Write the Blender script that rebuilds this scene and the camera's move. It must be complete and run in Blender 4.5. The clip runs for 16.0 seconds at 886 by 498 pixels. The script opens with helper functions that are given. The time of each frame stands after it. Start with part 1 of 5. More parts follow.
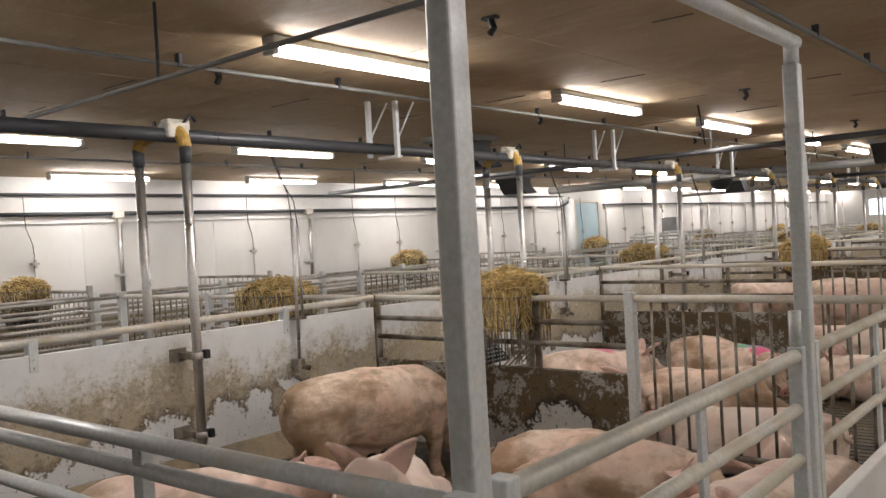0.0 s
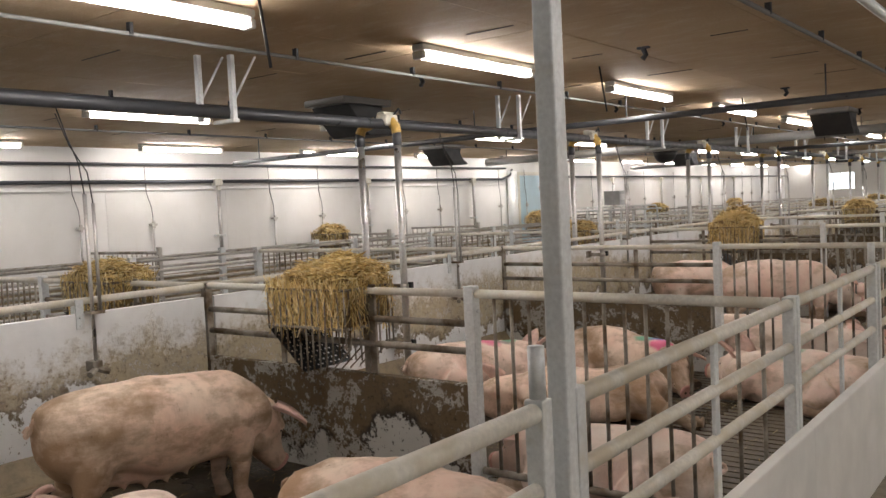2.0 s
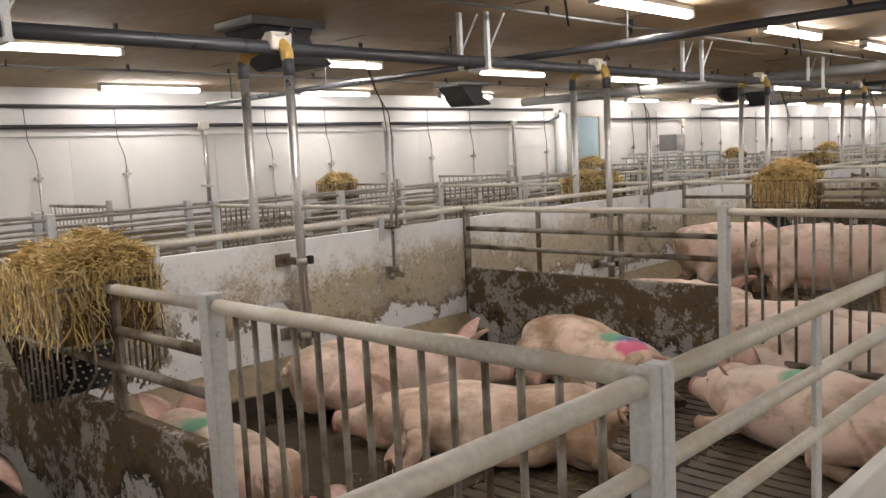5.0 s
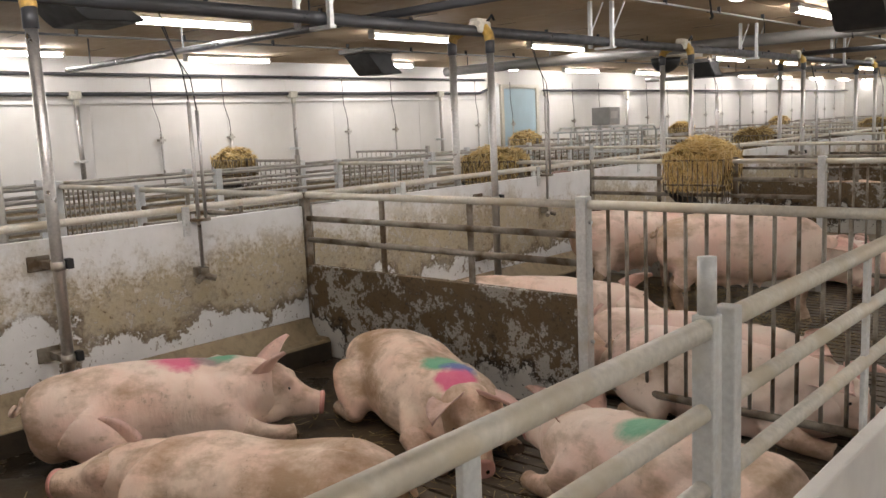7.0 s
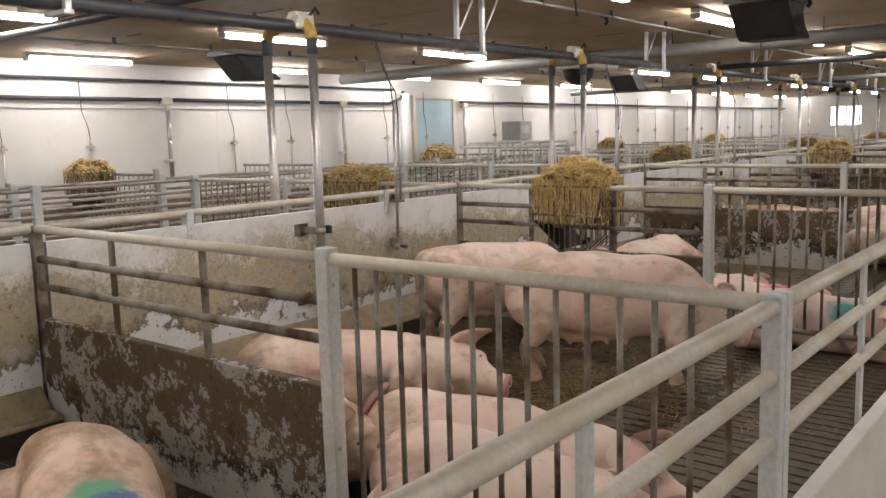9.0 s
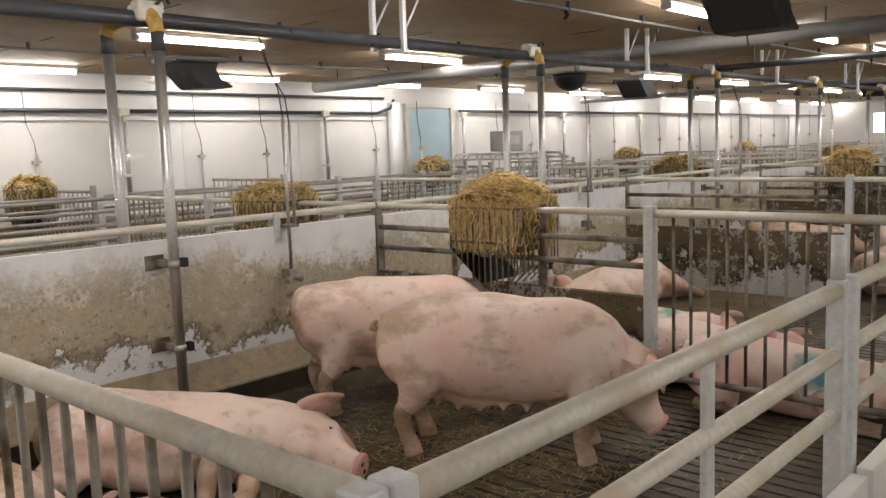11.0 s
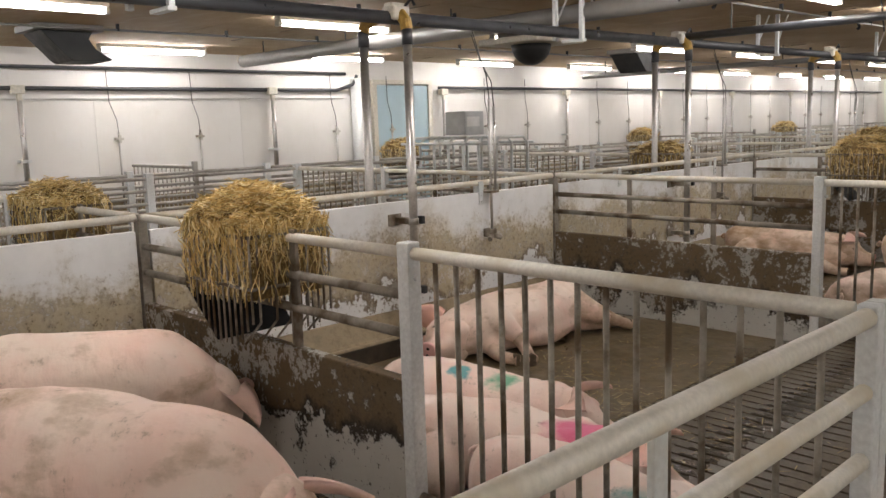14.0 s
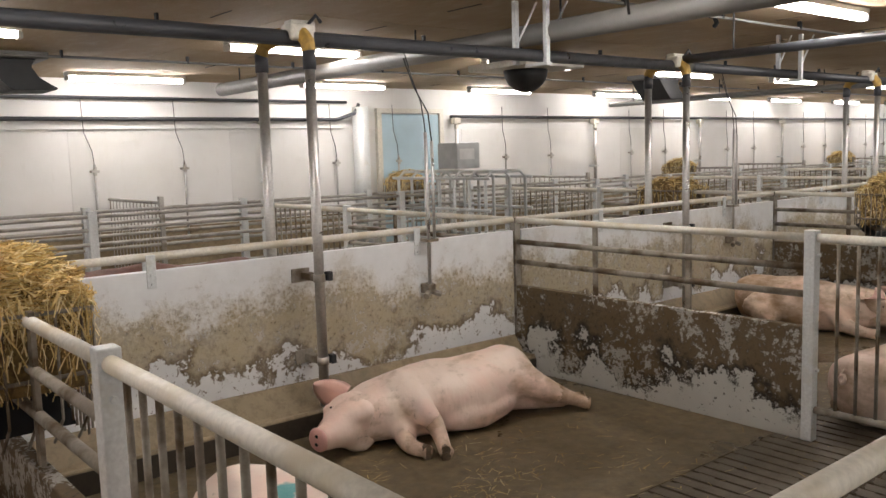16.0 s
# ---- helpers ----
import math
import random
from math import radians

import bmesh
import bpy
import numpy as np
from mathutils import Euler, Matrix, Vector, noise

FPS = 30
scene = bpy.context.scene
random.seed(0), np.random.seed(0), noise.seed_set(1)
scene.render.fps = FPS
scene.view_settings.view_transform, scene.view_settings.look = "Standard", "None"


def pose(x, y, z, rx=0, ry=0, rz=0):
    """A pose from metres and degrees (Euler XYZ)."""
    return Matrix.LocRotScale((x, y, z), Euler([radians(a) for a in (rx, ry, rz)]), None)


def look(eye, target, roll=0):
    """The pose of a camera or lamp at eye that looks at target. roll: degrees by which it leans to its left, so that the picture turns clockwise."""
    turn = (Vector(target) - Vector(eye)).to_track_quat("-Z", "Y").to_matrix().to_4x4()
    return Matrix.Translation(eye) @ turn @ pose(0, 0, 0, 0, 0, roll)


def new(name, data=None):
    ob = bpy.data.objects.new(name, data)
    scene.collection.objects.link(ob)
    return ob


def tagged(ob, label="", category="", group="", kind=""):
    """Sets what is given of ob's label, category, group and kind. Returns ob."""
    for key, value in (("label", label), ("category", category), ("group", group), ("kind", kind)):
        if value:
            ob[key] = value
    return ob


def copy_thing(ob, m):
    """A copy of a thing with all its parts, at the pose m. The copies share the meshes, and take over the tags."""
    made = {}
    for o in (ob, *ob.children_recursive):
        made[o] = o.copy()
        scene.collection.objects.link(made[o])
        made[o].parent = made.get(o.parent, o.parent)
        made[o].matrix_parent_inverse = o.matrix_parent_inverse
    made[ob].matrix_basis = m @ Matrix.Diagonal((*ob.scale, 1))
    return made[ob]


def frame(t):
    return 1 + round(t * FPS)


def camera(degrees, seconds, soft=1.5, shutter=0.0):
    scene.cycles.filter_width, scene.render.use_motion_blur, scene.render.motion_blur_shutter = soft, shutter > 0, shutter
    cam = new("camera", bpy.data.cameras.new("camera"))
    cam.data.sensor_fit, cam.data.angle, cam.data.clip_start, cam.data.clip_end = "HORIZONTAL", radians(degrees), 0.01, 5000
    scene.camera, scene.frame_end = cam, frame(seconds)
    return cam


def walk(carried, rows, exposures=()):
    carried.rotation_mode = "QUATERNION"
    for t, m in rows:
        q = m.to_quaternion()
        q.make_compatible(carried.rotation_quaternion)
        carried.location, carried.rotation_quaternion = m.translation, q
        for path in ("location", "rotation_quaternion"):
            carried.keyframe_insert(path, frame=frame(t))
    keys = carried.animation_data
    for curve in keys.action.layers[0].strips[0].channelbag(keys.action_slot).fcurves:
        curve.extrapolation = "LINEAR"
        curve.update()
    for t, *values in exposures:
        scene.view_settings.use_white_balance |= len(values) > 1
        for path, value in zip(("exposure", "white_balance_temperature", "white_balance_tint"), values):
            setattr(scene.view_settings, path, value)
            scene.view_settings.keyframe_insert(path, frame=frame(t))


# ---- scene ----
cam = camera(55.7, 16.0)
PATH = [
    (0, (0.399, 1.437, 1.574), (-0.874, 2.98, 1.546), -3.2),
    (0.5, (0.379, 1.757, 1.564), (-0.948, 3.251, 1.484), -3.2),
    (1, (0.428, 2.053, 1.583), (-0.812, 3.617, 1.45), -2.6),
    (1.5, (0.476, 2.419, 1.583), (-0.732, 4.008, 1.463), -3.1),
    (2, (0.508, 2.833, 1.585), (-0.715, 4.412, 1.484), -2.8),
    (2.5, (0.425, 3.251, 1.575), (-0.767, 4.854, 1.489), -2.2),
    (3, (0.362, 3.629, 1.588), (-0.787, 5.264, 1.509), -3.0),
    (3.5, (0.384, 3.988, 1.588), (-0.821, 5.582, 1.493), -1.6),
    (3.7, (0.391, 4.153, 1.571), (-0.858, 5.711, 1.456), -1.5),
    (5.8, (0.315, 5.744, 1.566), (-1.077, 7.157, 1.313), -3.2),
    (6, (0.314, 5.883, 1.557), (-1.065, 7.308, 1.298), -3.0),
    (6.5, (0.242, 6.311, 1.562), (-1.084, 7.778, 1.26), -3.2),
    (7, (0.235, 6.719, 1.549), (-1.093, 8.186, 1.258), -2.6),
    (7.5, (0.236, 7.149, 1.553), (-1.113, 8.598, 1.269), -2.9),
    (8, (0.139, 7.579, 1.51), (-1.189, 9.048, 1.231), -2.1),
    (8.5, (0.163, 7.935, 1.562), (-1.086, 9.471, 1.274), -2.5),
    (9, (0.145, 8.424, 1.556), (-1.103, 9.963, 1.286), -1.6),
    (9.2, (0.149, 8.565, 1.567), (-1.111, 10.095, 1.3), -1.9),
    (11.3, (0.235, 10.21, 1.531), (-1.116, 11.665, 1.289), -2.0),
    (11.5, (0.249, 10.342, 1.531), (-1.114, 11.785, 1.285), -2.1),
    (12, (0.214, 10.789, 1.576), (-1.137, 12.243, 1.326), -1.7),
    (12.5, (0.205, 11.276, 1.559), (-1.17, 12.708, 1.319), -1.6),
    (13, (0.22, 11.694, 1.56), (-1.192, 13.089, 1.306), -1.7),
    (13.5, (0.218, 12.128, 1.565), (-1.215, 13.495, 1.285), -0.4),
    (14, (0.182, 12.515, 1.582), (-1.247, 13.884, 1.288), -1.8),
    (14.5, (0.241, 12.897, 1.583), (-1.228, 14.223, 1.291), -1.6),
    (15, (0.217, 13.269, 1.582), (-1.28, 14.567, 1.311), -1.9),
    (15.5, (0.092, 13.683, 1.601), (-1.421, 14.966, 1.35), -0.1),
    (16, (0.063, 13.976, 1.629), (-1.47, 15.24, 1.402), -1.7),
]
walk(cam, [(t, look(eye, target, roll)) for t, eye, target, roll in PATH])

# ---------------------------------------------------------------- light
FZ = -0.13            # pen floor
CEIL = 2.80
world = bpy.data.worlds.new("world")
scene.world = world
world.use_nodes = True
world.node_tree.nodes["Background"].inputs[0].default_value = (0.75, 0.85, 1.0, 1)
world.node_tree.nodes["Background"].inputs[1].default_value = 0.6
TUBE = 34.0           # glow of the lamp covers
scene.view_settings.exposure = 0.62

# ---------------------------------------------------------------- plan
DIV_X, GATE_X, AISLE_X = -4.75, -2.30, -0.55
WALL_X, END_Y, START_Y, RIGHT_X = -12.12, 48.5, -4.0, 5.2
RAIL = 1.08
PITCH = 4.0
SLAT_X = -2.50         # where the slatted floor begins
LINES = [2.7 + PITCH * k for k in range(-1, 12)]


# ---------------------------------------------------------------- materials
def material(name, rough=0.5, metal=0.0):
    m = bpy.data.materials.new(name)
    m.use_nodes = True
    b = m.node_tree.nodes["Principled BSDF"]
    b.inputs["Roughness"].default_value, b.inputs["Metallic"].default_value = rough, metal
    return m, m.node_tree.nodes, m.node_tree.links, b


def node(nodes, kind, **inputs):
    n = nodes.new(kind)
    for key, value in inputs.items():
        n.inputs[key.replace("_", " ")].default_value = value
    return n


def ramp(nodes, links, source, stops):
    r = nodes.new("ShaderNodeValToRGB")
    while len(r.color_ramp.elements) < len(stops):
        r.color_ramp.elements.new(0.5)
    for e, (p, c) in zip(r.color_ramp.elements, stops):
        e.position = p
        e.color = (*c, 1) if len(c) == 3 else c
    links.new(source, r.inputs[0])
    return r.outputs[0]


def grey(v):
    return (v, v, v)


def noise_of(nodes, links, scale, detail=4.0, rough=0.55, coords="Object", stretch=None, seed=False):
    tc = nodes.new("ShaderNodeTexCoord")
    src = tc.outputs[coords]
    if stretch or seed:
        mp = nodes.new("ShaderNodeMapping")
        links.new(src, mp.inputs["Vector"])
        if stretch:
            mp.inputs["Scale"].default_value = stretch
        if seed:
            oi = nodes.new("ShaderNodeObjectInfo")
            mul = nodes.new("ShaderNodeMath")
            mul.operation = "MULTIPLY"
            mul.inputs[1].default_value = 37.0
            links.new(oi.outputs["Random"], mul.inputs[0])
            links.new(mul.outputs[0], mp.inputs["Location"])
        src = mp.outputs[0]
    n = node(nodes, "ShaderNodeTexNoise", Scale=scale, Detail=detail, Roughness=rough)
    links.new(src, n.inputs["Vector"])
    return n.outputs["Fac"]


def mixed(nodes, links, fac, a, b):
    mx = nodes.new("ShaderNodeMix")
    mx.data_type = "RGBA"
    for source, slot in ((fac, 0), (a, 6), (b, 7)):
        if isinstance(source, (tuple, float)):
            mx.inputs[slot].default_value = (*source, 1) if isinstance(source, tuple) else source
        else:
            links.new(source, mx.inputs[slot])
    return mx.outputs[2]


def maths(nodes, links, op, a, b=None):
    n = nodes.new("ShaderNodeMath")
    n.operation = op
    n.use_clamp = op in ("ADD", "SUBTRACT")
    for i, v in enumerate((a, b)):
        if v is None:
            continue
        if isinstance(v, (int, float)):
            n.inputs[i].default_value = v
        else:
            links.new(v, n.inputs[i])
    return n.outputs[0]


def bump(nodes, links, bsdf, height, strength=0.3, distance=0.01):
    b = node(nodes, "ShaderNodeBump", Strength=strength, Distance=distance)
    links.new(height, b.inputs["Height"])
    links.new(b.outputs[0], bsdf.inputs["Normal"])


def steel(name, base, dirt, low, rough=0.42, metal=0.30):
    """Galvanised steel: spangle at a small scale, dull brown film in patches."""
    m, n, l, b = material(name, rough, metal)
    fine = noise_of(n, l, 60, 3, seed=True)
    wide = noise_of(n, l, 5, 5, seed=True)
    col = ramp(n, l, fine, [(0.3, tuple(0.8 * c for c in base)), (0.7, base)])
    mask = ramp(n, l, wide, [(low, grey(0)), (low + 0.18, grey(1))])
    l.new(mixed(n, l, mask, col, dirt), b.inputs["Base Color"])
    l.new(ramp(n, l, wide, [(0.3, grey(rough - 0.1)), (0.7, grey(rough + 0.2))]), b.inputs["Roughness"])
    bump(n, l, b, fine, 0.08, 0.003)
    return m


GALV = steel("galvanised_steel", (0.74, 0.765, 0.765), (0.60, 0.58, 0.51), 0.56, 0.42, 0.18)
GALV_DUST = steel("dusty_rail_steel", (0.77, 0.74, 0.66), (0.62, 0.56, 0.44), 0.46, 0.5, 0.15)
GALV_DIRTY = steel("soiled_steel", (0.35, 0.32, 0.27), (0.115, 0.08, 0.045), 0.44, 0.55, 0.35)
# darker, more metallic steel than GALV
GALV_GREY = steel("grey_brown_steel", (0.52, 0.50, 0.46), (0.29, 0.25, 0.19), 0.52, 0.45, 0.45)
PIPE_STEEL = steel("stainless_pipe", (0.60, 0.59, 0.57), (0.42, 0.39, 0.34), 0.62, 0.33, 0.85)


def plastic(name, base, rough=0.4, vary=0.85, scale=8.0):
    m, n, l, b = material(name, rough)
    f = noise_of(n, l, scale, 5)
    l.new(ramp(n, l, f, [(0.35, tuple(vary * c for c in base)), (0.65, base)]), b.inputs["Base Color"])
    l.new(ramp(n, l, f, [(0.3, grey(rough)), (0.7, grey(min(1.0, rough + 0.25)))]), b.inputs["Roughness"])
    bump(n, l, b, f, 0.05, 0.004)
    return m


PIPE_DARK = plastic("dark_grey_plastic_pipe", (0.055, 0.058, 0.065), 0.26)
PIPE_GREY = plastic("grey_plastic_pipe", (0.20, 0.195, 0.185), 0.35)
BLACK = plastic("black_plastic", (0.018, 0.019, 0.02), 0.45)
RUBBER = plastic("black_hose", (0.02, 0.02, 0.02), 0.5)
WHITE_FIT = plastic("cream_plastic", (0.72, 0.69, 0.60), 0.4, 0.8, 30)
YELLOW = plastic("ochre_plastic", (0.60, 0.38, 0.09), 0.4, 0.7, 30)
LAMP_BODY = plastic("lamp_housing", (0.62, 0.62, 0.60), 0.4)
BLUE_DOOR = plastic("pale_blue_door", (0.46, 0.62, 0.70), 0.35, 0.9, 2.0)
GREY_BOX = plastic("grey_cabinet", (0.45, 0.46, 0.46), 0.4)
ROPE = plastic("straw_coloured_twine", (0.62, 0.52, 0.20), 0.8, 0.6, 60)


def soiled_panel(name, clean, brown, dark, top, bottom, peel, crust, keep=0.55):
    """White board with a band of dried muck between two heights, ragged and flaked."""
    m, n, l, b = material(name, 0.45)
    b.inputs["Specular IOR Level"].default_value = 0.3
    geo = n.new("ShaderNodeNewGeometry")
    sep = n.new("ShaderNodeSeparateXYZ")
    l.new(geo.outputs["Position"], sep.inputs[0])
    z = sep.outputs[2]
    big = node(n, "ShaderNodeTexNoise", Scale=1.6, Detail=6.0, Roughness=0.62)
    mid = node(n, "ShaderNodeTexNoise", Scale=7.0, Detail=6.0, Roughness=0.65)
    fine = node(n, "ShaderNodeTexNoise", Scale=38.0, Detail=4.0, Roughness=0.6)
    for t in (big, mid, fine):
        l.new(geo.outputs["Position"], t.inputs["Vector"])
    wob = maths(n, l, "MULTIPLY", maths(n, l, "SUBTRACT", big.outputs["Fac"], 0.36), 1.15)
    wob2 = maths(n, l, "MULTIPLY", maths(n, l, "SUBTRACT", mid.outputs["Fac"], 0.36), 0.45)
    zz = n.new("ShaderNodeMath")
    zz.operation = "SUBTRACT"
    l.new(z, zz.inputs[0])
    l.new(maths(n, l, "ADD", wob, wob2), zz.inputs[1])
    z4 = n.new("ShaderNodeMath")
    z4.operation = "SUBTRACT"
    l.new(zz.outputs[0], z4.inputs[0])
    l.new(maths(n, l, "MULTIPLY", maths(n, l, "SUBTRACT", fine.outputs["Fac"], 0.30), 0.42), z4.inputs[1])
    upper = ramp(n, l, z4.outputs[0], [(max(0.0, top - 0.16), grey(1)), (top - 0.04, grey(0.35)), (top + 0.08, grey(0))])
    z3 = n.new("ShaderNodeMath")
    z3.operation = "ADD"
    l.new(z, z3.inputs[0])
    rag = maths(n, l, "ADD", maths(n, l, "MULTIPLY", mid.outputs["Fac"], 0.34), maths(n, l, "MULTIPLY", fine.outputs["Fac"], 0.22))
    l.new(maths(n, l, "ADD", maths(n, l, "MULTIPLY", wob, 1.4), maths(n, l, "SUBTRACT", rag, 0.20)), z3.inputs[1])
    lower = ramp(n, l, z3.outputs[0], [(bottom + 0.07, grey(0)), (bottom + 0.10, grey(1))])
    torn = maths(n, l, "ADD", maths(n, l, "MULTIPLY", big.outputs["Fac"], 0.36), maths(n, l, "ADD", maths(n, l, "MULTIPLY", mid.outputs["Fac"], 0.34), maths(n, l, "MULTIPLY", fine.outputs["Fac"], 0.30)))
    flake = ramp(n, l, torn, [(peel, grey(1)), (peel + 0.03, grey(0))])
    band = maths(n, l, "MULTIPLY", maths(n, l, "MULTIPLY", upper, lower), maths(n, l, "ADD", maths(n, l, "MULTIPLY", flake, crust), 1.0 - crust))
    clot = maths(n, l, "ADD", maths(n, l, "MULTIPLY", mid.outputs["Fac"], 0.45), maths(n, l, "MULTIPLY", fine.outputs["Fac"], 0.55))
    hem = ramp(n, l, z3.outputs[0], [(bottom + 0.10, grey(0.30)), (bottom + 0.19, grey(0))])
    muck = mixed(n, l, ramp(n, l, maths(n, l, "ADD", clot, hem), [(0.47, grey(0)), (0.60, grey(0.55)), (0.74, grey(1))]), brown, dark)
    speck = ramp(n, l, fine.outputs["Fac"], [(0.63, grey(0)), (0.66, grey(0.85))])
    low_speck = maths(n, l, "MULTIPLY", speck, ramp(n, l, zz.outputs[0], [(0.25, grey(0.9)), (0.75, grey(0))]))
    wash = mixed(n, l, ramp(n, l, mid.outputs["Fac"], [(0.3, grey(0)), (0.75, grey(0.35))]), clean, tuple(0.7 * c for c in clean))
    veil = maths(n, l, "MULTIPLY", ramp(n, l, big.outputs["Fac"], [(0.36, grey(0)), (0.66, grey(0.75))]), maths(n, l, "MULTIPLY", lower, ramp(n, l, zz.outputs[0], [(max(0.0, top - 0.15), grey(1)), (top + 0.30, grey(0))])))
    film = mixed(n, l, veil, wash, tuple(0.55 * p + 0.45 * q for p, q in zip(brown, clean)))
    worn = maths(n, l, "MULTIPLY", band, ramp(n, l, mid.outputs["Fac"], [(0.30, grey(1)), (0.62, grey(keep))]))
    col = mixed(n, l, worn, film, muck)
    l.new(mixed(n, l, low_speck, col, dark), b.inputs["Base Color"])
    l.new(mixed(n, l, band, grey(0.30), grey(0.85)), b.inputs["Roughness"])
    bump(n, l, b, maths(n, l, "MULTIPLY", band, clot), 0.6, 0.010)
    return m


BOARD = soiled_panel("divider_board", (0.80, 0.81, 0.815), (0.44, 0.37, 0.245), (0.14, 0.098, 0.05), 0.50, 0.55, 0.55, 0.55, 0.80)
LOW_BOARD = soiled_panel("partition_board", (0.50, 0.49, 0.455), (0.12, 0.083, 0.043), (0.020, 0.013, 0.007), 0.66, 0.27, 0.512, 0.95, 0.94)
AISLE_BOARD = plastic("grey_white_kerb_board", (0.83, 0.82, 0.79), 0.45, 0.86, 4)


def wall_paint():
    m, n, l, b = material("white_wall_panel", 0.5)
    a = noise_of(n, l, 0.7, 5)
    c = noise_of(n, l, 9, 5, stretch=(1, 1, 0.25))
    col = ramp(n, l, a, [(0.3, (0.66, 0.65, 0.62)), (0.7, (0.78, 0.77, 0.75))])
    l.new(mixed(n, l, ramp(n, l, c, [(0.58, grey(0)), (0.8, grey(0.35))]), col, (0.58, 0.55, 0.48)), b.inputs["Base Color"])
    bump(n, l, b, c, 0.04, 0.004)
    return m


WALL_PAINT = wall_paint()


def ceiling_material():
    m, n, l, b = material("stained_ceiling_board", 0.75)
    a = noise_of(n, l, 0.55, 6, 0.6)
    c = noise_of(n, l, 5, 6, 0.65, stretch=(0.6, 1.5, 1))
    f = noise_of(n, l, 55, 3)
    col = ramp(n, l, a, [(0.28, (0.34, 0.24, 0.135)), (0.5, (0.43, 0.32, 0.19)), (0.72, (0.52, 0.41, 0.27))])
    col = mixed(n, l, ramp(n, l, c, [(0.5, grey(0)), (0.75, grey(0.4))]), col, (0.62, 0.54, 0.40))
    col = mixed(n, l, ramp(n, l, f, [(0.35, grey(0.25)), (0.6, grey(0))]), col, (0.24, 0.17, 0.10))
    l.new(col, b.inputs["Base Color"])
    bump(n, l, b, f, 0.35, 0.006)
    return m


CEILING = ceiling_material()


def floor_material(name, tones, wet, dry=None, dry_from=0.0):
    m, n, l, b = material(name, 0.5)
    a = noise_of(n, l, 0.9, 6, 0.65, "Object")
    c = noise_of(n, l, 14, 6, 0.7)
    col = ramp(n, l, a, [(0.3, tones[0]), (0.5, tones[1]), (0.72, tones[2])])
    col = mixed(n, l, ramp(n, l, c, [(0.45, grey(0)), (0.75, grey(0.6))]), col, tuple(0.5 * t for t in tones[0]))
    if dry:   # pens past a partition are drier and paler
        sep = n.new("ShaderNodeSeparateXYZ")
        l.new(n.new("ShaderNodeNewGeometry").outputs["Position"], sep.inputs[0])
        past = maths(n, l, "GREATER_THAN", sep.outputs[1], dry_from)
        pale = mixed(n, l, ramp(n, l, c, [(0.35, grey(0)), (0.7, grey(0.7))]), ramp(n, l, a, [(0.3, dry[0]), (0.65, dry[1])]), tuple(0.45 * t for t in dry[0]))
        col = mixed(n, l, past, col, pale)
    l.new(col, b.inputs["Base Color"])
    l.new(ramp(n, l, a, [(0.35, grey(wet)), (0.6, grey(0.7))]), b.inputs["Roughness"])
    bump(n, l, b, c, 0.4, 0.008)
    return m


FLOOR = floor_material("soiled_concrete", ((0.018, 0.013, 0.008), (0.055, 0.040, 0.022), (0.15, 0.11, 0.06)), 0.18, ((0.10, 0.074, 0.038), (0.185, 0.138, 0.072)), 14.7)
SLAT = floor_material("wet_concrete_slat", ((0.05, 0.040, 0.027), (0.105, 0.084, 0.056), (0.18, 0.145, 0.10)), 0.10)
TROUGH = floor_material("worn_trough_concrete", ((0.16, 0.122, 0.068), (0.27, 0.21, 0.125), (0.37, 0.30, 0.20)), 0.4)
TROUGH_FRONT = floor_material("dark_brown_concrete", ((0.02, 0.015, 0.01), (0.04, 0.03, 0.019), (0.075, 0.056, 0.035)), 0.35)
AISLE_FLOOR = floor_material("aisle_concrete", ((0.16, 0.14, 0.10), (0.24, 0.21, 0.16), (0.32, 0.29, 0.23)), 0.5)


def straw_material(name, k):
    m, n, l, b = material(name, 0.6)
    geo = n.new("ShaderNodeNewGeometry")
    l.new(ramp(n, l, geo.outputs["Random Per Island"], [(p, tuple(k * c for c in col)) for p, col in ((0.0, (0.36, 0.235, 0.075)), (0.25, (0.66, 0.47, 0.175)), (0.65, (0.83, 0.65, 0.30)), (1.0, (0.90, 0.79, 0.50)))]), b.inputs["Base Color"])
    b.inputs["Specular IOR Level"].default_value = 0.4
    return m


STRAW = straw_material("straw", 1.0)
STRAW_WET = straw_material("trodden_straw", 0.55)
# darker than the stalks: the shade between them is put into this colour
STRAW_SHADED = plastic("packed_straw_shaded", (0.30, 0.20, 0.075), 0.85, 0.4, 50)


def glow(name, colour, strength):
    m, n, l, b = material(name, 0.4)
    b.inputs["Base Color"].default_value = (0.8, 0.8, 0.8, 1)
    b.inputs["Emission Color"].default_value = (*colour, 1)
    b.inputs["Emission Strength"].default_value = strength
    return m


TUBE_GLOW = glow("lit_lamp_cover", (1.0, 0.945, 0.925), TUBE)
DAY_GLASS = glow("daylit_pane", (0.80, 0.90, 1.0), 1.9)


